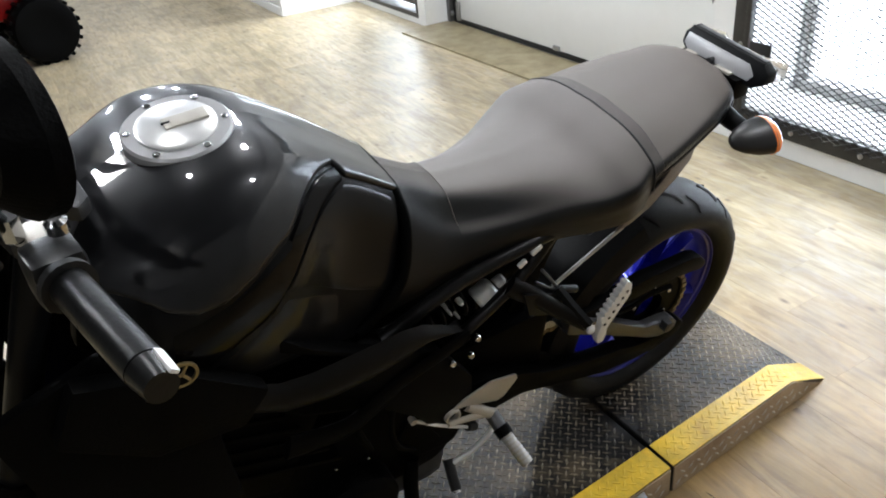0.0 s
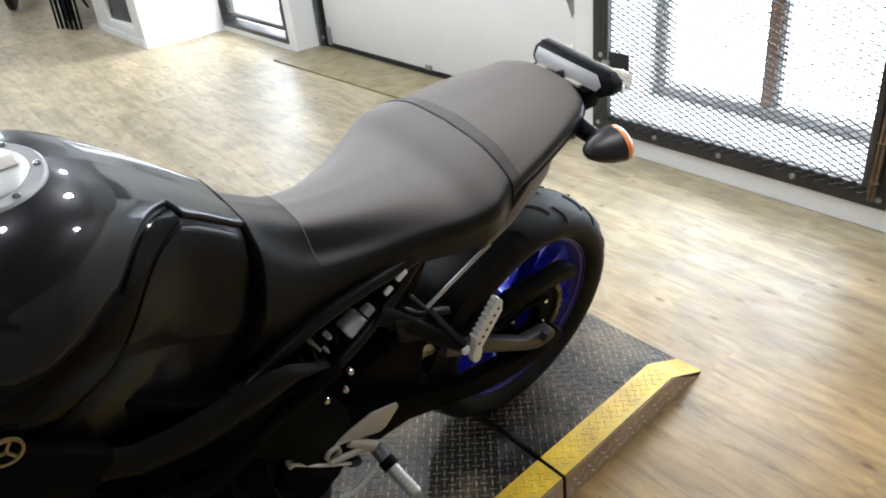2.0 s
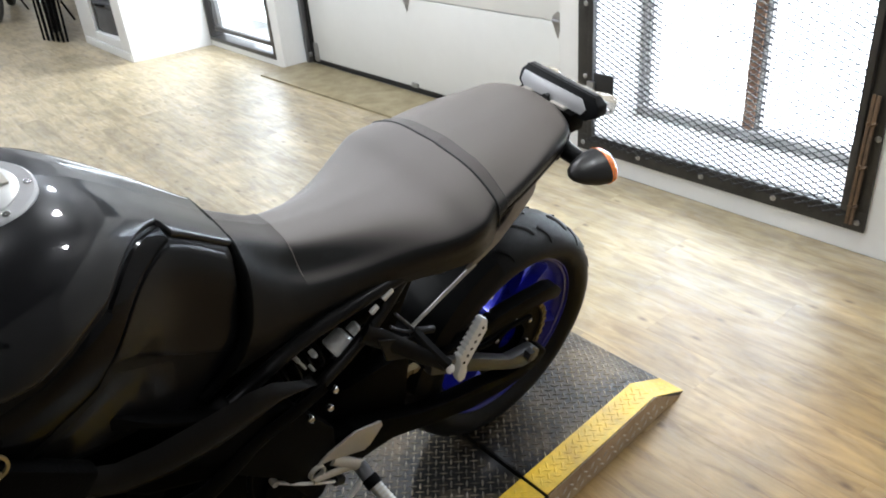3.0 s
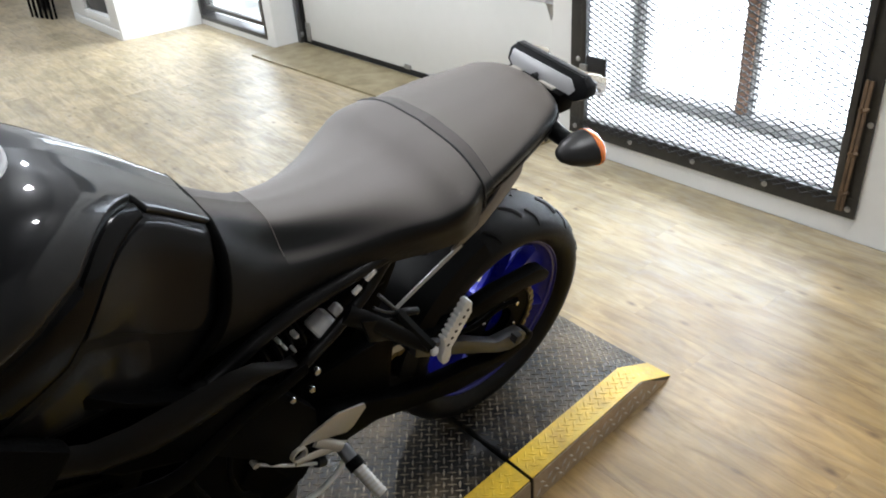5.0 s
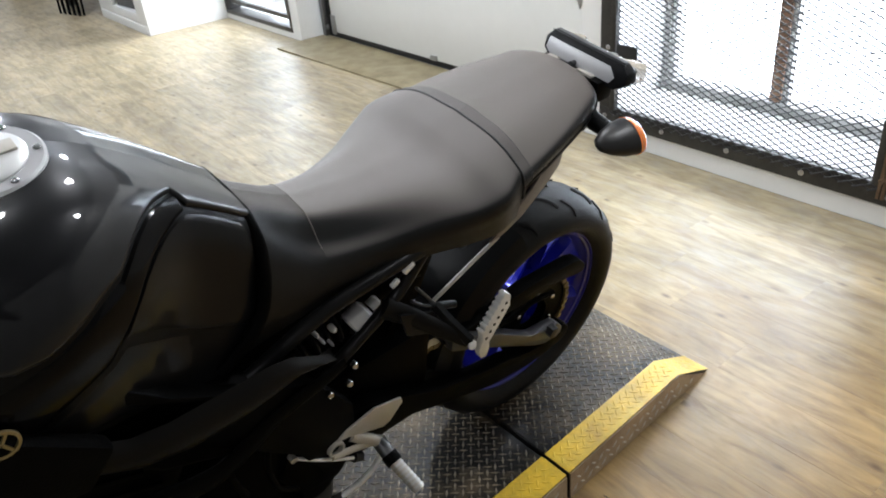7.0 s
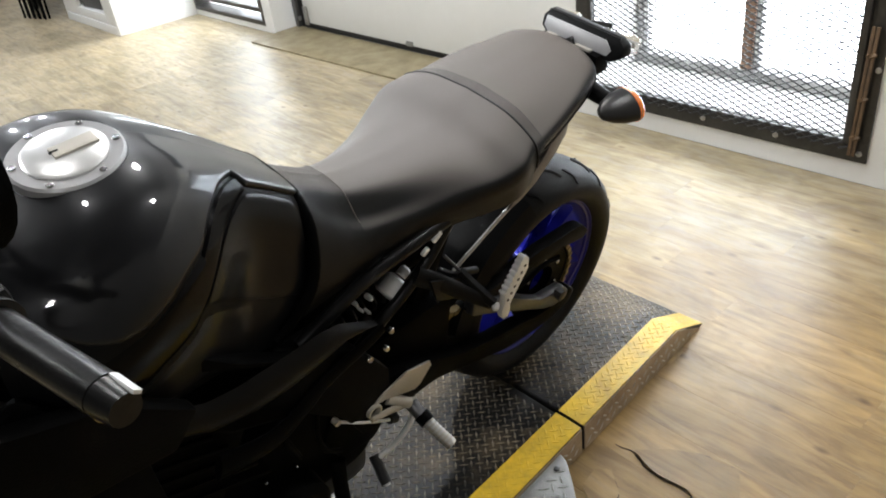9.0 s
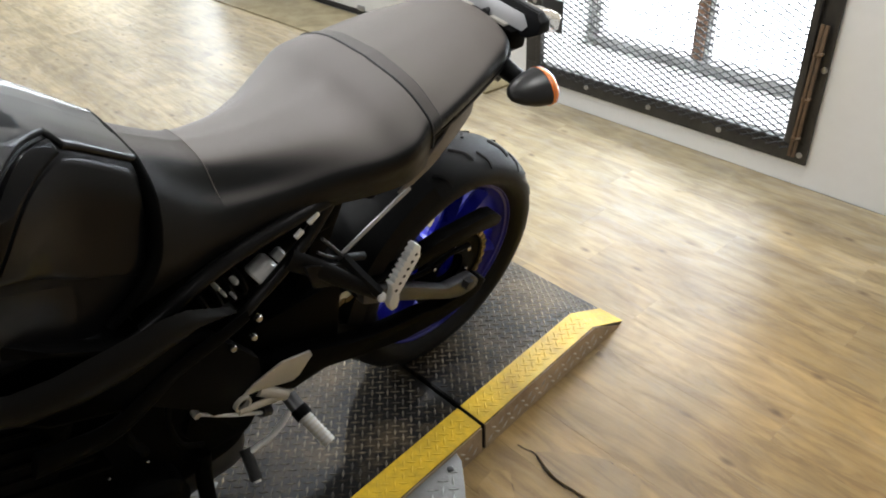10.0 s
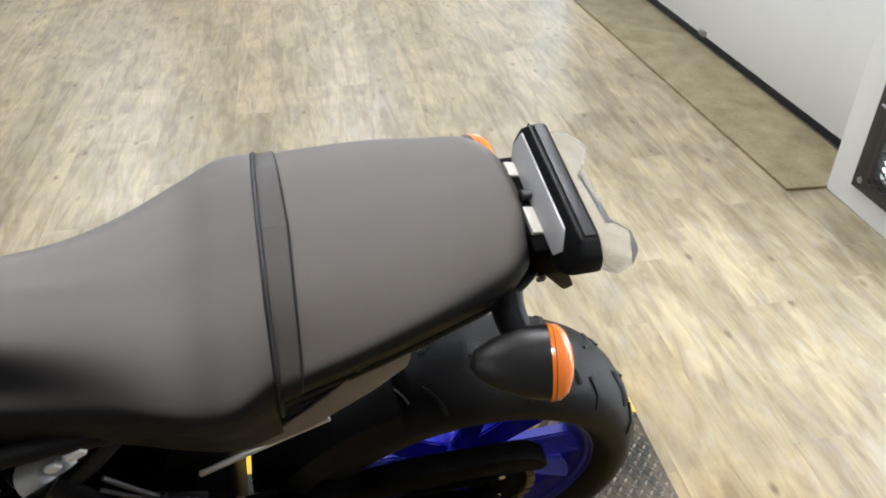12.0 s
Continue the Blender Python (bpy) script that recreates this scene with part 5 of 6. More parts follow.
frame_p = [(-1.16, 0.97), (-1.05, 0.93), (-0.90, 0.80), (-0.78, 0.70), (-0.66, 0.62), (-0.58, 0.50), (-0.57, 0.36), (-0.64, 0.34), (-0.70, 0.46), (-0.80, 0.58), (-0.93, 0.66), (-1.08, 0.78), (-1.18, 0.88)]
for s in (1, -1):
    bm = prism(frame_p, 0.030, "x", 0.0, 0.007)
    for v in bm.verts:
        v.co.x = s * (v.co.x + 0.125 + 0.035 * max(0, 1 - abs(v.co.y + 0.9) / 0.25) - 0.06 * max(0, -(v.co.y + 1.02)) / 0.16)
    part("frame_spar", bm, "matt_black", bike, "black cast frame spar")
    part("subframe", tube([(s * 0.118, -0.760, 0.685), (s * 0.128, -0.64, 0.748), (s * 0.13, -0.53, 0.770), (s * 0.128, -0.38, 0.785), (s * 0.125, -0.22, 0.81), (s * 0.09, 0.0, 0.865)], 0.0125, 10, 5), "frame_black", bike, "black steel subframe tube")
    part("subframe", tube([(s * 0.118, -0.70, 0.545), (s * 0.126, -0.597, 0.622), (s * 0.13, -0.534, 0.668), (s * 0.13, -0.477, 0.714), (s * 0.128, -0.425, 0.775)], 0.0115, 10, 4), "frame_black", bike)
    top = [(-0.640, 0.690), (-0.665, 0.707), (-0.713, 0.738), (-0.750, 0.749), (-0.838, 0.749), (-0.904, 0.748), (-0.956, 0.757), (-1.010, 0.790), (-1.070, 0.830), (-1.13, 0.86)]
    low = [(-0.632, 0.684), (-0.651, 0.685), (-0.700, 0.684), (-0.747, 0.674), (-0.815, 0.660), (-0.877, 0.660), (-0.955, 0.680), (-1.010, 0.715), (-1.074, 0.770), (-1.13, 0.81)]
    bm, prev = bmesh.new(), None
    for i in range(37):
        a, b = along(top, i / 36), along(low, i / 36)
        row = []
        for j in range(9):
            q = j / 8
            x = 0.142 + 0.030 * math.sin(math.pi * min(1, 0.12 + 0.88 * q)) ** 0.7 + 0.012 * min(1, i / 14)
            row.append(bm.verts.new((s * x, a[0] + (b[0] - a[0]) * q, a[1] + (b[1] - a[1]) * q)))
        if prev:
            for j in range(8):
                bm.faces.new((prev[j], prev[j + 1], row[j + 1], row[j]))
        prev = row
    part("side_cover", bm, "cover_black", bike, "black curved plastic frame cover")
    part("spar_rib", tube([(s * 0.150, -0.605, 0.640), (s * 0.154, -0.65, 0.632), (s * 0.158, -0.74, 0.617), (s * 0.162, -0.79, 0.597), (s * 0.166, -0.86, 0.575), (s * 0.168, -0.96, 0.60)], (0.012, 0.026), 12, 5, None, True, 0.35), "matt_black", bike, "black cast rib of the frame")
    # tank scoop
    bm = prism([(-1.20, 0.95), (-1.08, 0.90), (-0.98, 0.80), (-1.02, 0.74), (-1.14, 0.76), (-1.24, 0.86)], 0.03, "x", 0.0, 0.010)
    for v in bm.verts:
        v.co.x = s * (v.co.x + 0.195 + 0.25 * (v.co.z - 0.85) * 0.3)
    part("air_scoop", bm, "matt_black", bike, "black air scoop")
    # pillion footrest and hanger
    hang = part("footrest_hanger", tube([(s * 0.134, -0.515, 0.698), (s * 0.155, -0.465, 0.660), (s * 0.180, -0.420, 0.622), (s * 0.208, -0.376, 0.588)], (0.020, 0.013), 12, 4, None, True, 0.5), "satin_black", bike, "black cast pillion footrest hanger")
    part("upper_limb", tube([(s * 0.150, -0.412, 0.655), (s * 0.178, -0.398, 0.628), (s * 0.210, -0.375, 0.590)], (0.011, 0.012), 6, 3), "satin_black", hang)
    part("web", prism([(-0.500, 0.690), (-0.418, 0.650), (-0.372, 0.590), (-0.400, 0.588), (-0.480, 0.628)], 0.006, "x", s * 0.158, 0.001), "satin_black", hang)
    part("mount_tab", tube([(s * 0.148, -0.456, 0.720), (s * 0.150, -0.430, 0.684), (s * 0.150, -0.408, 0.652)], 0.0032, 8, 3), "arm_grey", hang)
    part("mount_tab", tube([(s * 0.148, -0.466, 0.695), (s * 0.150, -0.436, 0.668), (s * 0.150, -0.406, 0.650)], 0.0030, 8, 3), "arm_grey", hang)
    part("mount_stub", tube([(s * 0.150, -0.412, 0.652), (s * 0.150, -0.362, 0.628)], 0.0080, 10, 2), "satin_black", hang)
    bolt("pivot_bolt", (s * 0.218, -0.376, 0.587), 0.0095, (s, 0, 0.25), hang, "bright_alloy", 0.007)
    peg = part("footrest", prism([(-0.311, 0.684), (-0.297, 0.670), (-0.294, 0.643), (-0.315, 0.608), (-0.336, 0.574), (-0.334, 0.555), (-0.338, 0.538), (-0.352, 0.538), (-0.358, 0.552), (-0.360, 0.566), (-0.354, 0.588), (-0.358, 0.606), (-0.340, 0.636)], 0.015, "x", s * 0.218, 0.003), "bright_alloy", hang, "folded bare alloy footrest")
    for k in range(8):
        q = k / 7
        part("tooth", box(0.015, 0.006, 0.006, (s * 0.218, -0.358 + 0.044 * q, 0.612 + 0.066 * q), 0.0012, (40, 0, 0)), "bright_alloy", hang)

for s in (-1, 1):
    for k in range(6):
        q = k / 5
        part("peg_hole", lathe([(0.2250 * s, 0.0034), (0.2262 * s, 0.0034)], 10, "x", (0, -0.347 + 0.040 * q, 0.590 + 0.066 * q)), "matt_black", bike)
part("airbox", box(0.15, 0.40, 0.20, (-0.02, -0.56, 0.735), 0.03, (4, 0, 0)), "matt_black", bike, "black airbox under the seat")
part("inner_fender", box(0.16, 0.05, 0.34, (-0.02, -0.385, 0.60), 0.012, (-20, 0, 0)), "matt_black", bike)
part("battery_box", box(0.13, 0.20, 0.26, (-0.05, -0.50, 0.53), 0.02), "matt_black", bike)
part("linkage_block", box(0.19, 0.25, 0.26, (-0.005, -0.475, 0.385), 0.02), "matt_black", bike)
# rear shock and the bits round it
shock = part("shock", tube([(0.02, -0.70, 0.60), (0.045, -0.40, 0.66)], 0.030, 18, 2), "matt_black", bike, "horizontal rear shock")
part("reservoir", lathe([(-0.024, 0.020), (-0.020, 0.025), (0.012, 0.023), (0.018, 0.015)], 20, "y", (0.100, -0.562, 0.662), None, pose(0, 0, 0, 30, 0, 0)), "bright_alloy", shock, "bare alloy shock body")
part("cap", lathe([(0.022, 0.011), (0.038, 0.011), (0.042, 0.007)], 14, "y", (0.100, -0.562, 0.662), None, pose(0, 0, 0, 30, 0, 0)), "bright_alloy", shock)
for k in range(5):
    part("coil", lathe([(-0.005, 0.036), (0.0, 0.040), (0.005, 0.036)], 20, "y", (0.045, -0.66 + 0.024 * k, 0.605 + 0.004 * k), None, pose(0, 0, 0, 12, 0, 0)), "satin_black", shock)
for y, z, r in ((-0.655, 0.680, 0.006), (-0.622, 0.673, 0.008), (-0.643, 0.657, 0.0045), (-0.626, 0.641, 0.0045)):
    part("fitting", lathe([(0, r * 0.7), (0.012, r * 0.7), (0.016, r * 0.4)], 12, "x", (0.096, y, z)), "bright_alloy", shock)
shock.matrix_local = pose(0, 0.025, 0.003)
for y, z, w in ((-0.470, 0.768, 0.024), (-0.498, 0.749, 0.018)):
    part("clip", box(0.008, w, 0.010, (0.141, y, z), 0.003, (33, 0, 0)), "bright_alloy", bike)

# ---- engine ----
eng = part("engine", prism([(-1.02, 0.31), (-1.06, 0.38), (-1.00, 0.46), (-0.93, 0.52), (-0.72, 0.50), (-0.58, 0.46), (-0.56, 0.30), (-0.62, 0.22), (-0.80, 0.22)], 0.22, "x", 0.0, 0.025), "matt_black", bike, "black engine cases")
part("cylinder_block", box(0.27, 0.20, 0.30, (0, -0.99, 0.60), 0.02, (-24, 0, 0)), "matt_black", eng)
for k in range(5):
    part("fin", box(0.285, 0.21, 0.008, (0, -0.955 - 0.022 * k, 0.50 + 0.045 * k), 0.002, (-24, 0, 0)), "matt_black", eng)
gen = part("generator_cover", lathe([(0.10, 0.098), (0.155, 0.096), (0.170, 0.082), (0.174, 0.040), (0.170, 0.036)], 36, "x", (0, -0.845, 0.275)), "matt_black", eng, "round generator cover")
part("plug", lathe([(0.17, 0.020), (0.178, 0.019), (0.178, 0.010)], 20, "x", (0, -0.838, 0.265)), "brass", gen, "gold oil plug")
part("clutch_cover", lathe([(-0.10, 0.10), (-0.16, 0.095), (-0.175, 0.06)], 30, "x", (0, -0.76, 0.32)), "satin_black", eng)
part("sprocket_cover", prism([(-0.70, 0.47), (-0.58, 0.46), (-0.55, 0.36), (-0.60, 0.28), (-0.69, 0.29), (-0.73, 0.38)], 0.05, "x", 0.098, 0.014), "matt_black", eng, "black sprocket cover")
for y, z in ((-0.995, 0.477), (-1.04, 0.443), (-0.933, 0.351), (-0.801, 0.391), (-0.866, 0.409), (-0.714, 0.557), (-0.707, 0.533), (-0.706, 0.506), (-0.704, 0.458), (-0.703, 0.437), (-0.988, 0.321), (-1.021, 0.305), (-0.657, 0.546), (-0.621, 0.547), (-0.774, 0.334), (-0.921, 0.123)):
    bolt("engine_bolt", (0.120, y, z), 0.0038, (1, 0, 0.2), eng, "chrome", 0.012)
for y, z in ((-0.634, 0.574), (-0.594, 0.573), (-0.583, 0.612)):
    bolt("frame_bolt", (0.141, y, z), 0.0075, (1, 0, 0.2), bike, "chrome", 0.010)
part("exhaust", box(0.22, 0.34, 0.14, (-0.03, -0.74, 0.16), 0.05, (0, 0, 0), None, 3), "grey_metal", bike, "short underslung exhaust box")
for x in (-0.07, 0.0, 0.07):
    part("header_pipe", tube([(x, -1.10, 0.52), (x, -1.17, 0.40), (x, -1.12, 0.24), (x * 0.8, -0.95, 0.17), (x * 0.6, -0.82, 0.16)], 0.019, 12, 5), "silver_soft", bike, "stainless exhaust pipe")
part("wiring", tube([(0.135, -0.73, 0.60), (0.145, -0.76, 0.50), (0.15, -0.75, 0.42), (0.145, -0.71, 0.37)], 0.0055, 8, 5), "matt_black", bike, "black wiring loom")
part("hose", tube([(0.135, -0.80, 0.62), (0.15, -0.83, 0.54), (0.155, -0.81, 0.46)], 0.0075, 8, 5), "matt_black", bike)

# gear lever, footrest and heel guard
rest = part("footrest_plate", tube([(0.145, -0.60, 0.415), (0.155, -0.57, 0.39), (0.160, -0.545, 0.366)], 0.012, 10, 4), "silver_soft", bike, "bare alloy rider footrest mount")
part("heel_guard", prism([(-0.489, 0.448), (-0.484, 0.434), (-0.514, 0.398), (-0.530, 0.393), (-0.612, 0.430), (-0.640, 0.436), (-0.612, 0.452), (-0.552, 0.466)], 0.005, "x", 0.153, 0.0015), "silver_soft", rest, "bare alloy heel guard")
part("heel_eye", lathe([(0.146, 0.018), (0.160, 0.017), (0.160, 0.013), (0.146, 0.013), (0.146, 0.018)], 24, "x", (0, -0.640, 0.420), caps=False), "silver_soft", rest)
part("mount_arm", tube([(0.158, -0.650, 0.405), (0.160, -0.60, 0.392), (0.160, -0.535, 0.366)], (0.008, 0.010), 10, 4, None, True, 0.6), "silver_soft", rest)
rest.matrix_local = pose(-0.008, 0.014, -0.003)
part("clevis", tube([(0.160, -0.545, 0.366), (0.190, -0.543, 0.352)], 0.0145, 12, 2), "grey_metal", rest)
part("spring", tube([(0.188, -0.543, 0.353), (0.207, -0.541, 0.345)], 0.017, 14, 2), "matt_black", rest)
part("peg", tube([(0.200, -0.542, 0.348), (0.268, -0.530, 0.318)], 0.0125, 14, 2), "silver_soft", rest, "ribbed alloy peg")
for k in range(7):
    q = 0.15 + 0.12 * k
    part("peg_rib", tube([(0.200 + 0.068 * q, -0.542 + 0.012 * q, 0.348 - 0.03 * q), (0.204 + 0.068 * q, -0.5415 + 0.012 * q, 0.346 - 0.03 * q)], 0.0138, 12, 2), "silver", rest)
lever = part("gear_lever", tube([(0.160, -0.545, 0.360), (0.166, -0.546, 0.305), (0.168, -0.589, 0.268), (0.165, -0.640, 0.256)], 0.0062, 10, 5), "bright_alloy", bike, "bent alloy gear lever")
lever.matrix_local = pose(-0.012, 0.019, 0.008)
part("pedal", tube([(0.155, -0.645, 0.258), (0.205, -0.655, 0.222)], 0.0115, 12, 2), "rubber_black", lever, "black rubber pedal")
part("pedal_tip", tube([(0.205, -0.655, 0.222), (0.210, -0.656, 0.219)], 0.0075, 12, 2), "silver", lever)
part("linkage", tube([(0.146, -0.727, 0.439), (0.158, -0.67, 0.396), (0.165, -0.605, 0.352)], 0.0034, 8, 3), "bright_alloy", lever, "thin shift rod")
part("joint", lathe([(0.138, 0.007), (0.152, 0.007)], 12, "x", (0, -0.727, 0.439)), "silver_soft", lever)
part("boot", tube([(0.164, -0.610, 0.356), (0.163, -0.592, 0.345)], 0.010, 12, 2), "rubber_black", lever)
stand = part("side_stand", tube([(0.12, -0.70, 0.30), (0.145, -0.715, 0.24), (0.20, -0.735, 0.14), (0.262, -0.76, 0.068)], 0.0155, 12, 4), "matt_black", bike, "black side stand leg")
part("foot", box(0.06, 0.07, 0.010, (0.268, -0.762, 0.063), 0.003, (0, 12.6, 0)), "matt_black", stand)

# ---- handlebar, mirror, front end ----
bar = part("handlebar", tube([(-0.44, -1.14, 1.17), (-0.30, -1.18, 1.155), (-0.17, -1.185, 1.125), (-0.09, -1.175, 1.115), (0.09, -1.175, 1.115), (0.17, -1.185, 1.125), (0.30, -1.18, 1.155), (0.455, -1.152, 1.172)], 0.0112, 12, 6), "satin_black", bike, "black handlebar")
bar.matrix_local = pose(0, 0.014, 0.019)
for s in (1, -1):
    g = part("grip", tube([(s * 0.315, -1.178, 1.157), (s * 0.445, -1.154, 1.171)], 0.0172, 18, 3), "grip", bar, "black rubber grip")
    part("flange", tube([(s * 0.308, -1.180, 1.156), (s * 0.316, -1.178, 1.157)], 0.024, 20, 2), "rubber_black", bar)
    part("bar_end", tube([(s * 0.446, -1.154, 1.171), (s * 0.470, -1.150, 1.1738)], (0.0165, 0.0135), 18, 2), "grip", bar, "black bar-end weight")
    # bright strip laid on the bar end as its highlight
    part("end_highlight", box(0.030, 0.008, 0.004, (s * 0.456, -1.141, 1.1835), 0.0015, (-38, -s * 6, s * 8)), "bright_alloy", bar)
    part("lever_perch", box(0.050, 0.030, 0.030, (s * 0.238, -1.183, 1.150), 0.008, (0, -s * 9, s * 4)), "silver_soft", bar, "grey alloy lever perch")
    part("switch_box", box(0.052, 0.048, 0.052, (s * 0.282, -1.182, 1.150), 0.012, (0, -s * 9, s * 6)), "grip", bar, "glossy black switch housing")
    part("perch_bolt", lathe([(0.0, 0.010), (0.010, 0.010), (0.014, 0.006)], 12, "z", (s * 0.262, -1.170, 1.176)), "chrome", bar)
    part("lever", tube([(s * 0.225, -1.225, 1.135), (s * 0.29, -1.29, 1.132), (s * 0.38, -1.315, 1.132), (s * 0.45, -1.305, 1.136)], 0.0070, 10, 5), "dark_metal", bar, "dark alloy hand lever")
    mir = part("mirror", lathe([(-0.022, 0.005), (-0.018, 0.045), (0.0, 0.062), (0.010, 0.062), (0.012, 0.058)], 28, "y"), "matt_black", bike, "black mirror back")
    mir.matrix_local = pose(s * 0.336, -1.172, 1.345, -12, 0, s * 14) @ Matrix.Diagonal((1.35, 1.2, 0.95, 1))
    stem = part("mirror_stem", tube([(s * 0.235, -1.20, 1.16), (s * 0.245, -1.215, 1.22), (s * 0.290, -1.190, 1.32), (s * 0.318, -1.182, 1.345)], 0.0068, 10, 5), "satin_black", bar)
    part("stem_nut", lathe([(-0.012, 0.010), (0.012, 0.010)], 6, "z", (s * 0.236, -1.203, 1.175)), "chrome", bar)
yoke = part("top_yoke", prism([(-0.115, -1.20), (-0.125, -1.15), (-0.08, -1.125), (0.08, -1.125), (0.125, -1.15), (0.115, -1.20), (0.06, -1.215), (-0.06, -1.215)], 0.022, "z", 1.075, 0.005), "dark_metal", bike, "dark cast top yoke")
for s in (1, -1):
    part("bar_clamp", box(0.032, 0.05, 0.05, (s * 0.055, -1.172, 1.11), 0.007), "dark_metal", yoke)
    part("fork_cap", lathe([(1.086, 0.026), (1.097, 0.024), (1.097, 0.01)], 20, "z", (s * 0.105, -1.172, 0)), "silver", yoke)
    part("fork_leg", tube([(s * 0.105, -1.172, 1.08), (s * 0.105, -1.31, 0.70)], 0.0215, 16, 2), "satin_black", bike, "black fork leg")
    part("fork_slider", tube([(s * 0.105, -1.30, 0.73), (s * 0.095, -1.44, 0.29)], 0.028, 16, 2), "matt_black", bike, "black fork slider")
bm = prism([(0.020, -1.128), (0.034, -1.106), (0.060, -1.112), (0.080, -1.118), (0.135, -1.114), (0.150, -1.128), (0.140, -1.142), (0.085, -1.134), (0.060, -1.132)], 0.020, "z", 1.122, 0.004)
part("yoke_ear", bm, "dark_metal", yoke, "grey cast bar clamp bracket")
part("headlight", box(0.20, 0.13, 0.18, (0, -1.34, 0.95), 0.05, (-14, 0, 0), None, 3), "satin_black", bike, "black headlight shell")
part("instrument", box(0.17, 0.06, 0.09, (0.03, -1.27, 1.10), 0.015, (-35, 0, 0)), "satin_black", bike, "black instrument housing")
ff = bmesh.new()
prev = None
for i in range(15):
    th = radians(-55 + 105 * i / 14)
    row = [ff.verts.new((a, -1.44 + (0.325 - 1.4 * a * a) * math.sin(th), 0.30 + (0.325 - 1.4 * a * a) * math.cos(th))) for a in (-0.07, -0.045, 0, 0.045, 0.07)]
    if prev:
        for j in range(4):
            ff.faces.new((prev[j], prev[j + 1], row[j + 1], row[j]))
    prev = row
part("front_fender", ff, "satin_black", bike, "black front fender")
for s in (1, -1):
    bm = prism([(-1.30, 0.90), (-1.16, 0.95), (-1.06, 0.80), (-1.04, 0.55), (-1.12, 0.42), (-1.24, 0.50)], 0.02, "x", s * 0.175, 0.008)
    part("radiator_shroud", bm, "matt_black", bike, "black radiator shroud")
part("radiator", box(0.34, 0.04, 0.26, (0, -1.16, 0.62), 0.008, (-18, 0, 0)), "matt_black", bike, "black radiator")

for s in (1, -1):
    em = part("emblem_ring", lathe([(0.0, 0.0195), (0.004, 0.0195), (0.004, 0.0160), (0.0, 0.0160), (0.0, 0.0195)], 28, "x", caps=False), "badge_gold", bike, "gold round badge")
    em.matrix_local = pose(s * 0.2100, -1.085, 0.904, 0, 0, 0 if s > 0 else 180)
    for a in (90, 210, 330):
        bar_ = part("emblem_bar", box(0.003, 0.0035, 0.015, (0.002, 0, 0.0085), 0.0008), "badge_gold", em)
        bar_.matrix_local = pose(0, 0, 0, a)


# ---- things along the far side of the room ----
def quad_bike(m):
    q = thing("quad_bike", m, "small red youth quad bike with black knobbly tyres", "quad bike")
    for x in (-0.34, 0.34):
        for y, r in ((-0.42, 0.235), (0.42, 0.245)):
            w = part("tyre", lathe([(-0.10, 0.12), (-0.115, 0.17), (-0.10, r - 0.02), (-0.05, r), (0.05, r), (0.10, r - 0.02), (0.115, 0.17), (0.10, 0.12)], 30, "x", (x, y, r)), "matt_black", q, "black knobbly tyre")
            part("rim", lathe([(-0.09, 0.02), (-0.06, 0.118), (0.06, 0.118), (0.09, 0.02)], 24, "x", (x, y, r)), "silver_soft", w)
            for k in range(22):
                a = 2 * math.pi * k / 22
                part("knob", box(0.15, 0.03, 0.022, (x, y + (r + 0.004) * math.sin(a), r + (r + 0.004) * math.cos(a)), 0.004, (-math.degrees(a), 0, 0)), "matt_black", w)
        part("fender", prism([(-0.70, 0.50), (-0.62, 0.56), (-0.36, 0.58), (-0.14, 0.50), (-0.16, 0.47), (-0.38, 0.54), (-0.62, 0.52)], 0.26, "x", x * 0.85, 0.01), "red", q, "red plastic front fender")
        part("fender", prism([(0.10, 0.50), (0.28, 0.60), (0.55, 0.60), (0.74, 0.52), (0.72, 0.49), (0.54, 0.56), (0.28, 0.56), (0.12, 0.47)], 0.26, "x", x * 0.85, 0.01), "red", q, "red plastic rear fender")
        part("arm", tube([(0.1 * x / 0.34, -0.40, 0.30), (x * 0.75, -0.42, 0.24)], 0.018, 8, 2), "matt_black", q)
    part("side_panel", box(0.42, 0.80, 0.20, (0, 0.12, 0.43), 0.05, None, None, 3), "red", q, "red plastic side panel")
    part("seat", box(0.26, 0.62, 0.10, (0, 0.18, 0.64), 0.04, (3, 0, 0), None, 3), "satin_black", q)
    part("nose", box(0.30, 0.34, 0.20, (0, -0.40, 0.58), 0.06, (12, 0, 0), None, 3), "red", q)
    part("chassis", box(0.22, 0.90, 0.24, (0, 0, 0.36), 0.04), "matt_black", q)
    part("handlebar", tube([(-0.34, -0.16, 0.88), (-0.14, -0.24, 0.85), (0.14, -0.24, 0.85), (0.34, -0.16, 0.88)], 0.013, 10, 5), "satin_black", q)
    part("steering_post", tube([(0, -0.34, 0.55), (0, -0.24, 0.85)], 0.018, 10, 2), "matt_black", q)
    return q


quad_bike(pose(-4.60, 1.25, 0, 0, 0, 12))


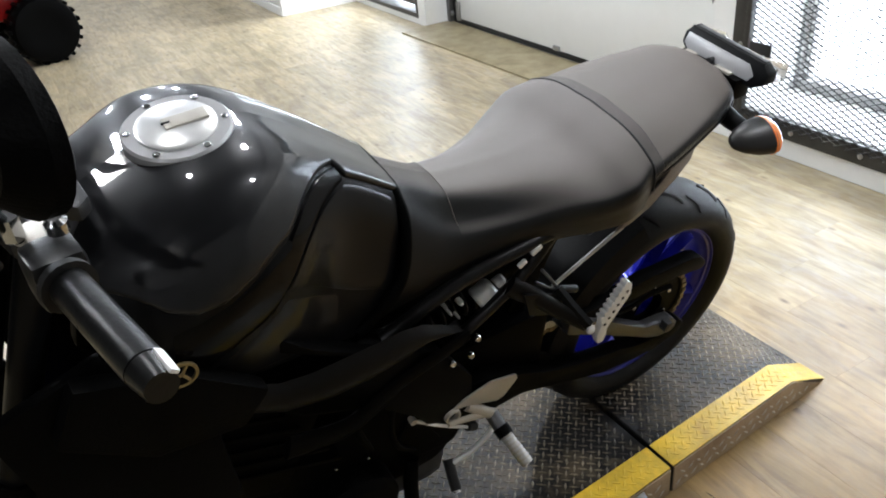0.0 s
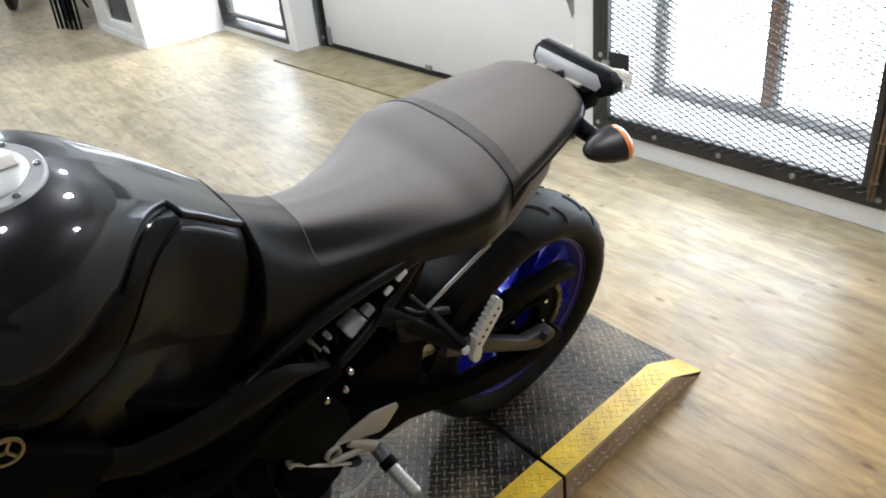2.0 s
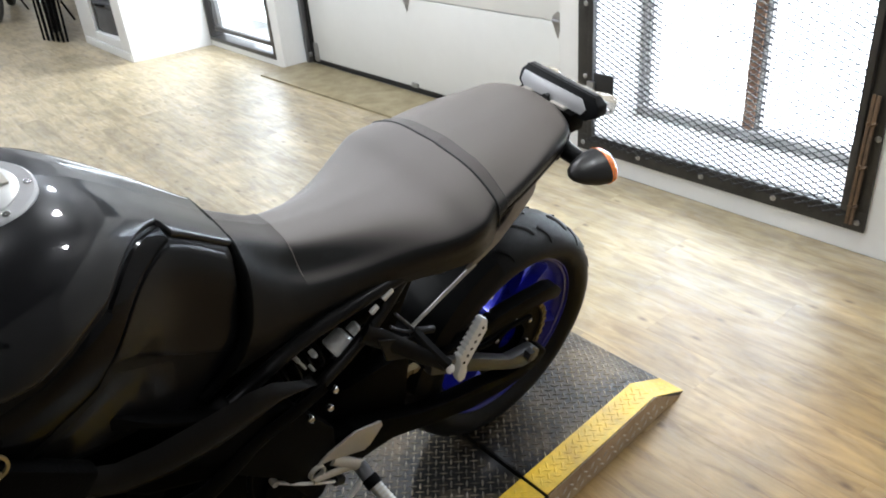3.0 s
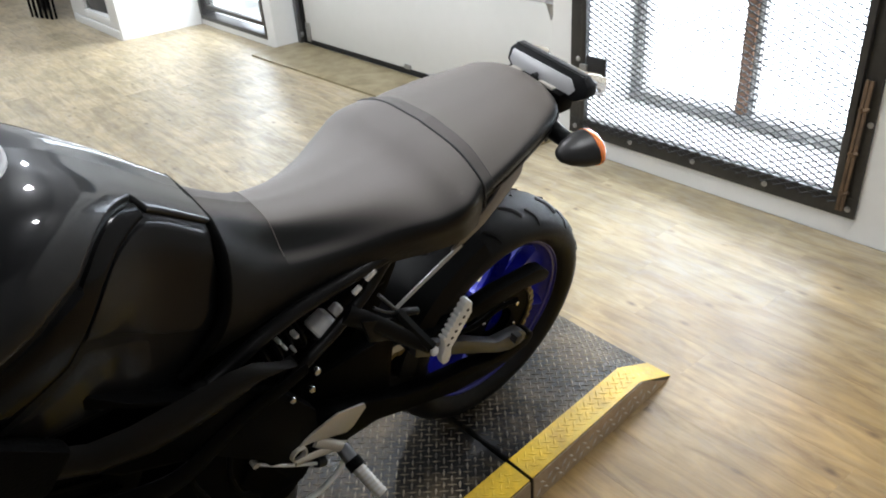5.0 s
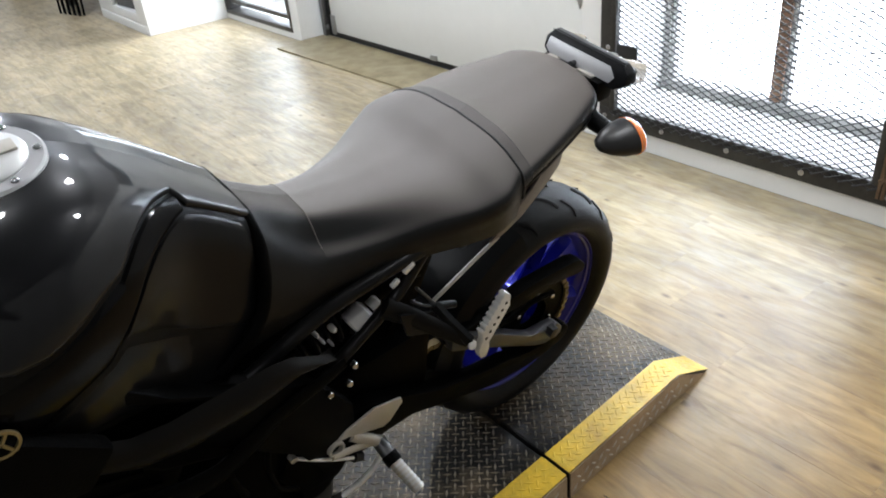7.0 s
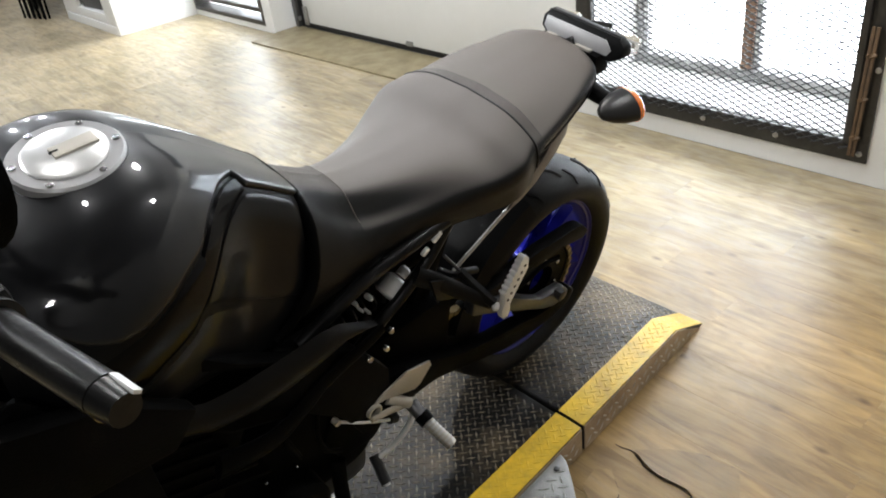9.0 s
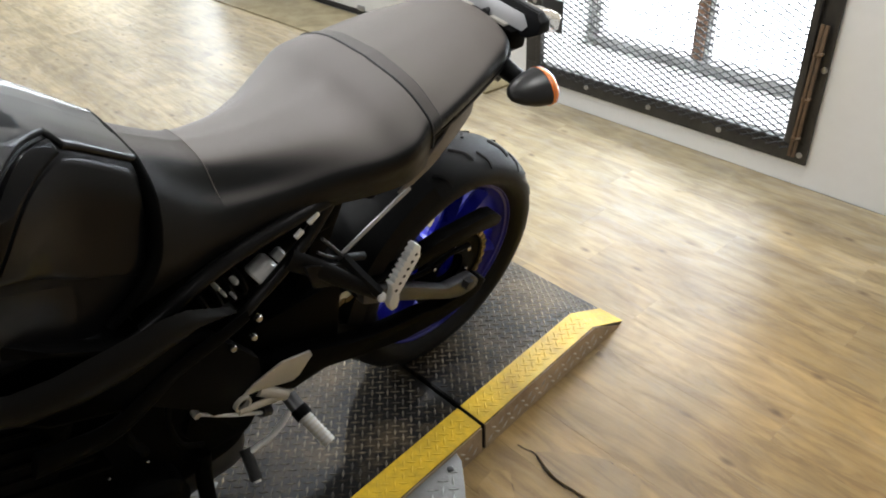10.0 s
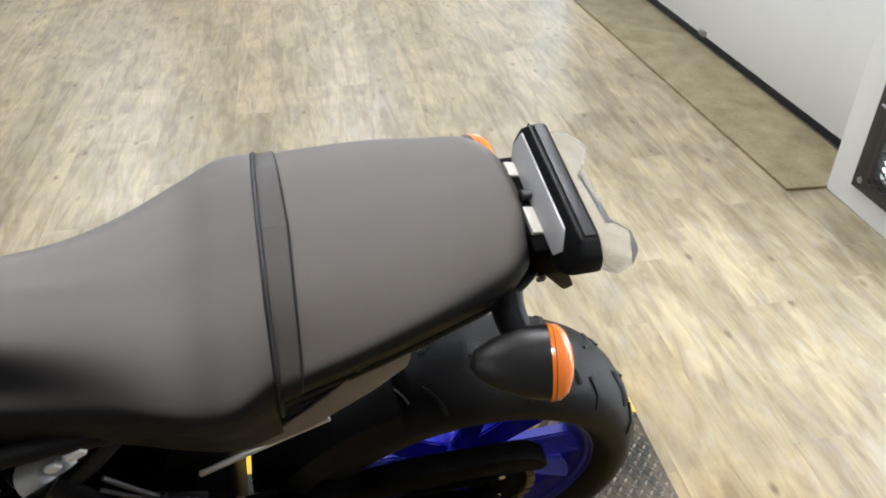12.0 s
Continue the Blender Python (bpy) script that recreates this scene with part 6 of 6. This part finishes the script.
def folding_chair(m, first=None):
    if first:
        return copy_thing(first, m)
    c = thing("folding_chair", m, "folded black steel chair leaning by the cabinet", "chair", "folded chairs")
    for x in (-0.20, 0.20):
        part("front_leg", tube([(x, 0.0, 0.008), (x, 0.02, 0.45), (x, 0.03, 0.88)], 0.011, 8, 3), "matt_black", c)
        part("rear_leg", tube([(x * 0.86, 0.035, 0.008), (x * 0.86, 0.055, 0.62)], 0.011, 8, 2), "matt_black", c)
    part("seat", box(0.34, 0.022, 0.36, (0, 0.055, 0.62), 0.008), "satin_black", c)
    part("backrest", box(0.38, 0.02, 0.20, (0, 0.03, 0.77), 0.008), "satin_black", c)
    part("brace", tube([(-0.2, 0.022, 0.40), (0.2, 0.022, 0.40)], 0.008, 8, 2), "matt_black", c)
    return c


fc = folding_chair(pose(-5.54, 3.575, 0, -9, 0, 62))
for i in range(1, 5):
    folding_chair(pose(-5.54 - 0.085 * i, 3.575 - 0.02 * i, 0, -9, 0, 62 + 2 * i), fc)


def dirt_bike(m, first=None):
    if first:
        return copy_thing(first, m)
    d = thing("dirt_bike", m, "small orange dirt bike with spoked wheels", "motorcycle", "dirt bikes")
    for y in (-0.55, 0.55):
        w = part("tyre", lathe([(-0.035, 0.225), (-0.045, 0.25), (-0.03, 0.285), (0, 0.295), (0.03, 0.285), (0.045, 0.25), (0.035, 0.225)], 40, "x", (0, y, 0.30)), "rubber_black", d, "black off-road tyre")
        part("rim", lathe([(-0.03, 0.224), (-0.03, 0.214), (0.03, 0.214), (0.03, 0.224)], 40, "x", (0, y, 0.30)), "silver", w)
        part("hub", lathe([(-0.04, 0.03), (0.04, 0.03)], 14, "x", (0, y, 0.30)), "silver_soft", w)
        for k in range(18):
            a = 2 * math.pi * k / 18
            s = 1 if k % 2 else -1
            part("spoke", tube([(0.03 * s, y + 0.03 * math.sin(a), 0.30 + 0.03 * math.cos(a)), (0, y + 0.216 * math.sin(a + 0.2 * s), 0.30 + 0.216 * math.cos(a + 0.2 * s))], 0.003, 5, 1), "silver", w)
    part("engine", box(0.20, 0.30, 0.28, (0, 0.0, 0.42), 0.04), "grey_metal", d)
    part("frame", tube([(0, -0.40, 0.85), (0, -0.20, 0.45), (0, 0.15, 0.35), (0, 0.30, 0.60)], 0.022, 10, 4), "orange", d)
    part("tank", box(0.20, 0.32, 0.18, (0, -0.12, 0.78), 0.06, (8, 0, 0), None, 3), "orange", d)
    part("seat", box(0.18, 0.55, 0.09, (0, 0.30, 0.82), 0.03, (-6, 0, 0), None, 3), "satin_black", d)
    for s in (-1, 1):
        part("fork", tube([(0.09 * s, -0.40, 0.90), (0.08 * s, -0.55, 0.30)], 0.02, 10, 2), "silver", d)
        part("swingarm", tube([(0.08 * s, 0.12, 0.36), (0.08 * s, 0.55, 0.30)], 0.018, 8, 2), "silver_soft", d)
    part("fender", prism([(0.10, 0.78), (0.55, 0.88), (0.85, 0.82), (0.84, 0.80), (0.55, 0.85), (0.12, 0.75)], 0.16, "x", 0, 0.006), "orange", d)
    part("fender", prism([(-0.90, 0.62), (-0.55, 0.72), (-0.35, 0.70), (-0.35, 0.68), (-0.55, 0.69), (-0.88, 0.60)], 0.13, "x", 0, 0.006), "orange", d)
    part("handlebar", tube([(-0.36, -0.33, 1.05), (-0.12, -0.40, 1.0), (0.12, -0.40, 1.0), (0.36, -0.33, 1.05)], 0.012, 8, 4), "satin_black", d)
    part("side_stand", tube([(0.08, 0.05, 0.32), (0.24, 0.08, 0.005)], 0.012, 8, 2), "matt_black", d)
    return d


db = dirt_bike(pose(-6.77, 3.60, 0, 0, 6, 78))
dirt_bike(pose(-8.10, 3.45, 0, 0, 6, 70), db)

# ---- lifted and torn flooring beside the stand ----
def floor_split(pts, wd, label):
    bm = bmesh.new()
    P = spline([(x, y, 0.0005) for x, y in pts], 6)
    rows = []
    for i, p in enumerate(P):
        d = (P[min(i + 1, len(P) - 1)] - P[max(i - 1, 0)]).normalized()
        n = Vector((-d.y, d.x, 0))
        p = p + n * 0.006 * noise.noise(p * 45)
        k = wd * (0.35 + 0.65 * math.sin(math.pi * (i + 0.4) / len(P))) * (0.75 + 0.5 * noise.noise(p * 60))
        rows.append([bm.verts.new(p + n * k), bm.verts.new(p + Vector((0, 0, 0.0005))), bm.verts.new(p - n * k)])
    for a, b in zip(rows, rows[1:]):
        bm.faces.new((a[0], a[1], b[1], b[0]))
        bm.faces.new((a[1], a[2], b[2], b[1]))
    if wd > 0.0019:
        lip = bmesh.new()
        edge_rows = [[lip.verts.new(r[0].co + Vector((0, 0, 0.0012))), lip.verts.new(r[0].co + (r[0].co - r[2].co).normalized() * 0.0025 + Vector((0, 0, 0.0004)))] for r in rows]
        for a, b in zip(edge_rows, edge_rows[1:]):
            lip.faces.new((a[0], a[1], b[1], b[0]))
        part("lifted_edge", lip, "crack", floor, "curled edge of the torn flooring")
    return part("floor_split", bm, "crack", floor, label)


floor_split([(1.434, 2.585), (1.481, 2.597), (1.53, 2.575), (1.569, 2.567), (1.643, 2.575), (1.718, 2.54), (1.79, 2.545)], 0.0020, "dark open split in the flooring")
floor_split([(1.61, 2.70), (1.655, 2.70), (1.70, 2.712)], 0.0022, "fine split in the flooring")
floor_split([(1.475, 2.514), (1.534, 2.467), (1.540, 2.420), (1.535, 2.40)], 0.0012, "fine split in the flooring")
floor_split([(1.69, 2.714), (1.68, 2.62), (1.70, 2.56)], 0.0009, "fine split in the flooring")
floor_split([(1.66, 2.47), (1.73, 2.38), (1.80, 2.30)], 0.0011, "fine split in the flooring")


# loosened sheets of the print, curling up along the splits
for k, (pts, lift_z) in enumerate((([(1.481, 2.600), (1.53, 2.580), (1.569, 2.572), (1.643, 2.580), (1.718, 2.546), (1.79, 2.550), (1.745, 2.64), (1.70, 2.714), (1.655, 2.702), (1.61, 2.702), (1.54, 2.66)], 0.0050),
                                   ([(1.475, 2.516), (1.534, 2.469), (1.540, 2.420), (1.50, 2.40), (1.455, 2.43), (1.445, 2.49)], 0.0030),
                                   ([(1.66, 2.472), (1.70, 2.42), (1.73, 2.382), (1.80, 2.30), (1.87, 2.34), (1.83, 2.43), (1.74, 2.50)], 0.0035))):
    bm = prism(pts, 0.0016, "z", 0.0014, 0.0)
    mx, my = sum(p[0] for p in pts) / len(pts), sum(p[1] for p in pts) / len(pts)
    for v in bm.verts:
        # the edge along the split stands proud
        v.co.z += lift_z * max(0.0, min(1.0, 0.5 - (v.co.y - my) * 7)) + 0.0008 * noise.noise(v.co * 30)
    part("loose_sheet", bm, "plank", floor, "curled loose sheet of the torn flooring", smooth=False)


# ---- floor planks ----
PW, PL = 0.152, 0.915


def plank_mesh(n, lx, ly):
    me = bpy.data.meshes.new(n)
    bm = box(lx - 0.0001, ly - 0.0001, 0.006, (0, 0, -0.003))
    top = [e for e in bm.edges if all(v.co.z > -0.001 for v in e.verts)]
    bmesh.ops.bevel(bm, geom=top, offset=0.0003, segments=1, affect="EDGES")
    bm.to_mesh(me)
    bm.free()
    me.materials.append(M["plank"])
    return me


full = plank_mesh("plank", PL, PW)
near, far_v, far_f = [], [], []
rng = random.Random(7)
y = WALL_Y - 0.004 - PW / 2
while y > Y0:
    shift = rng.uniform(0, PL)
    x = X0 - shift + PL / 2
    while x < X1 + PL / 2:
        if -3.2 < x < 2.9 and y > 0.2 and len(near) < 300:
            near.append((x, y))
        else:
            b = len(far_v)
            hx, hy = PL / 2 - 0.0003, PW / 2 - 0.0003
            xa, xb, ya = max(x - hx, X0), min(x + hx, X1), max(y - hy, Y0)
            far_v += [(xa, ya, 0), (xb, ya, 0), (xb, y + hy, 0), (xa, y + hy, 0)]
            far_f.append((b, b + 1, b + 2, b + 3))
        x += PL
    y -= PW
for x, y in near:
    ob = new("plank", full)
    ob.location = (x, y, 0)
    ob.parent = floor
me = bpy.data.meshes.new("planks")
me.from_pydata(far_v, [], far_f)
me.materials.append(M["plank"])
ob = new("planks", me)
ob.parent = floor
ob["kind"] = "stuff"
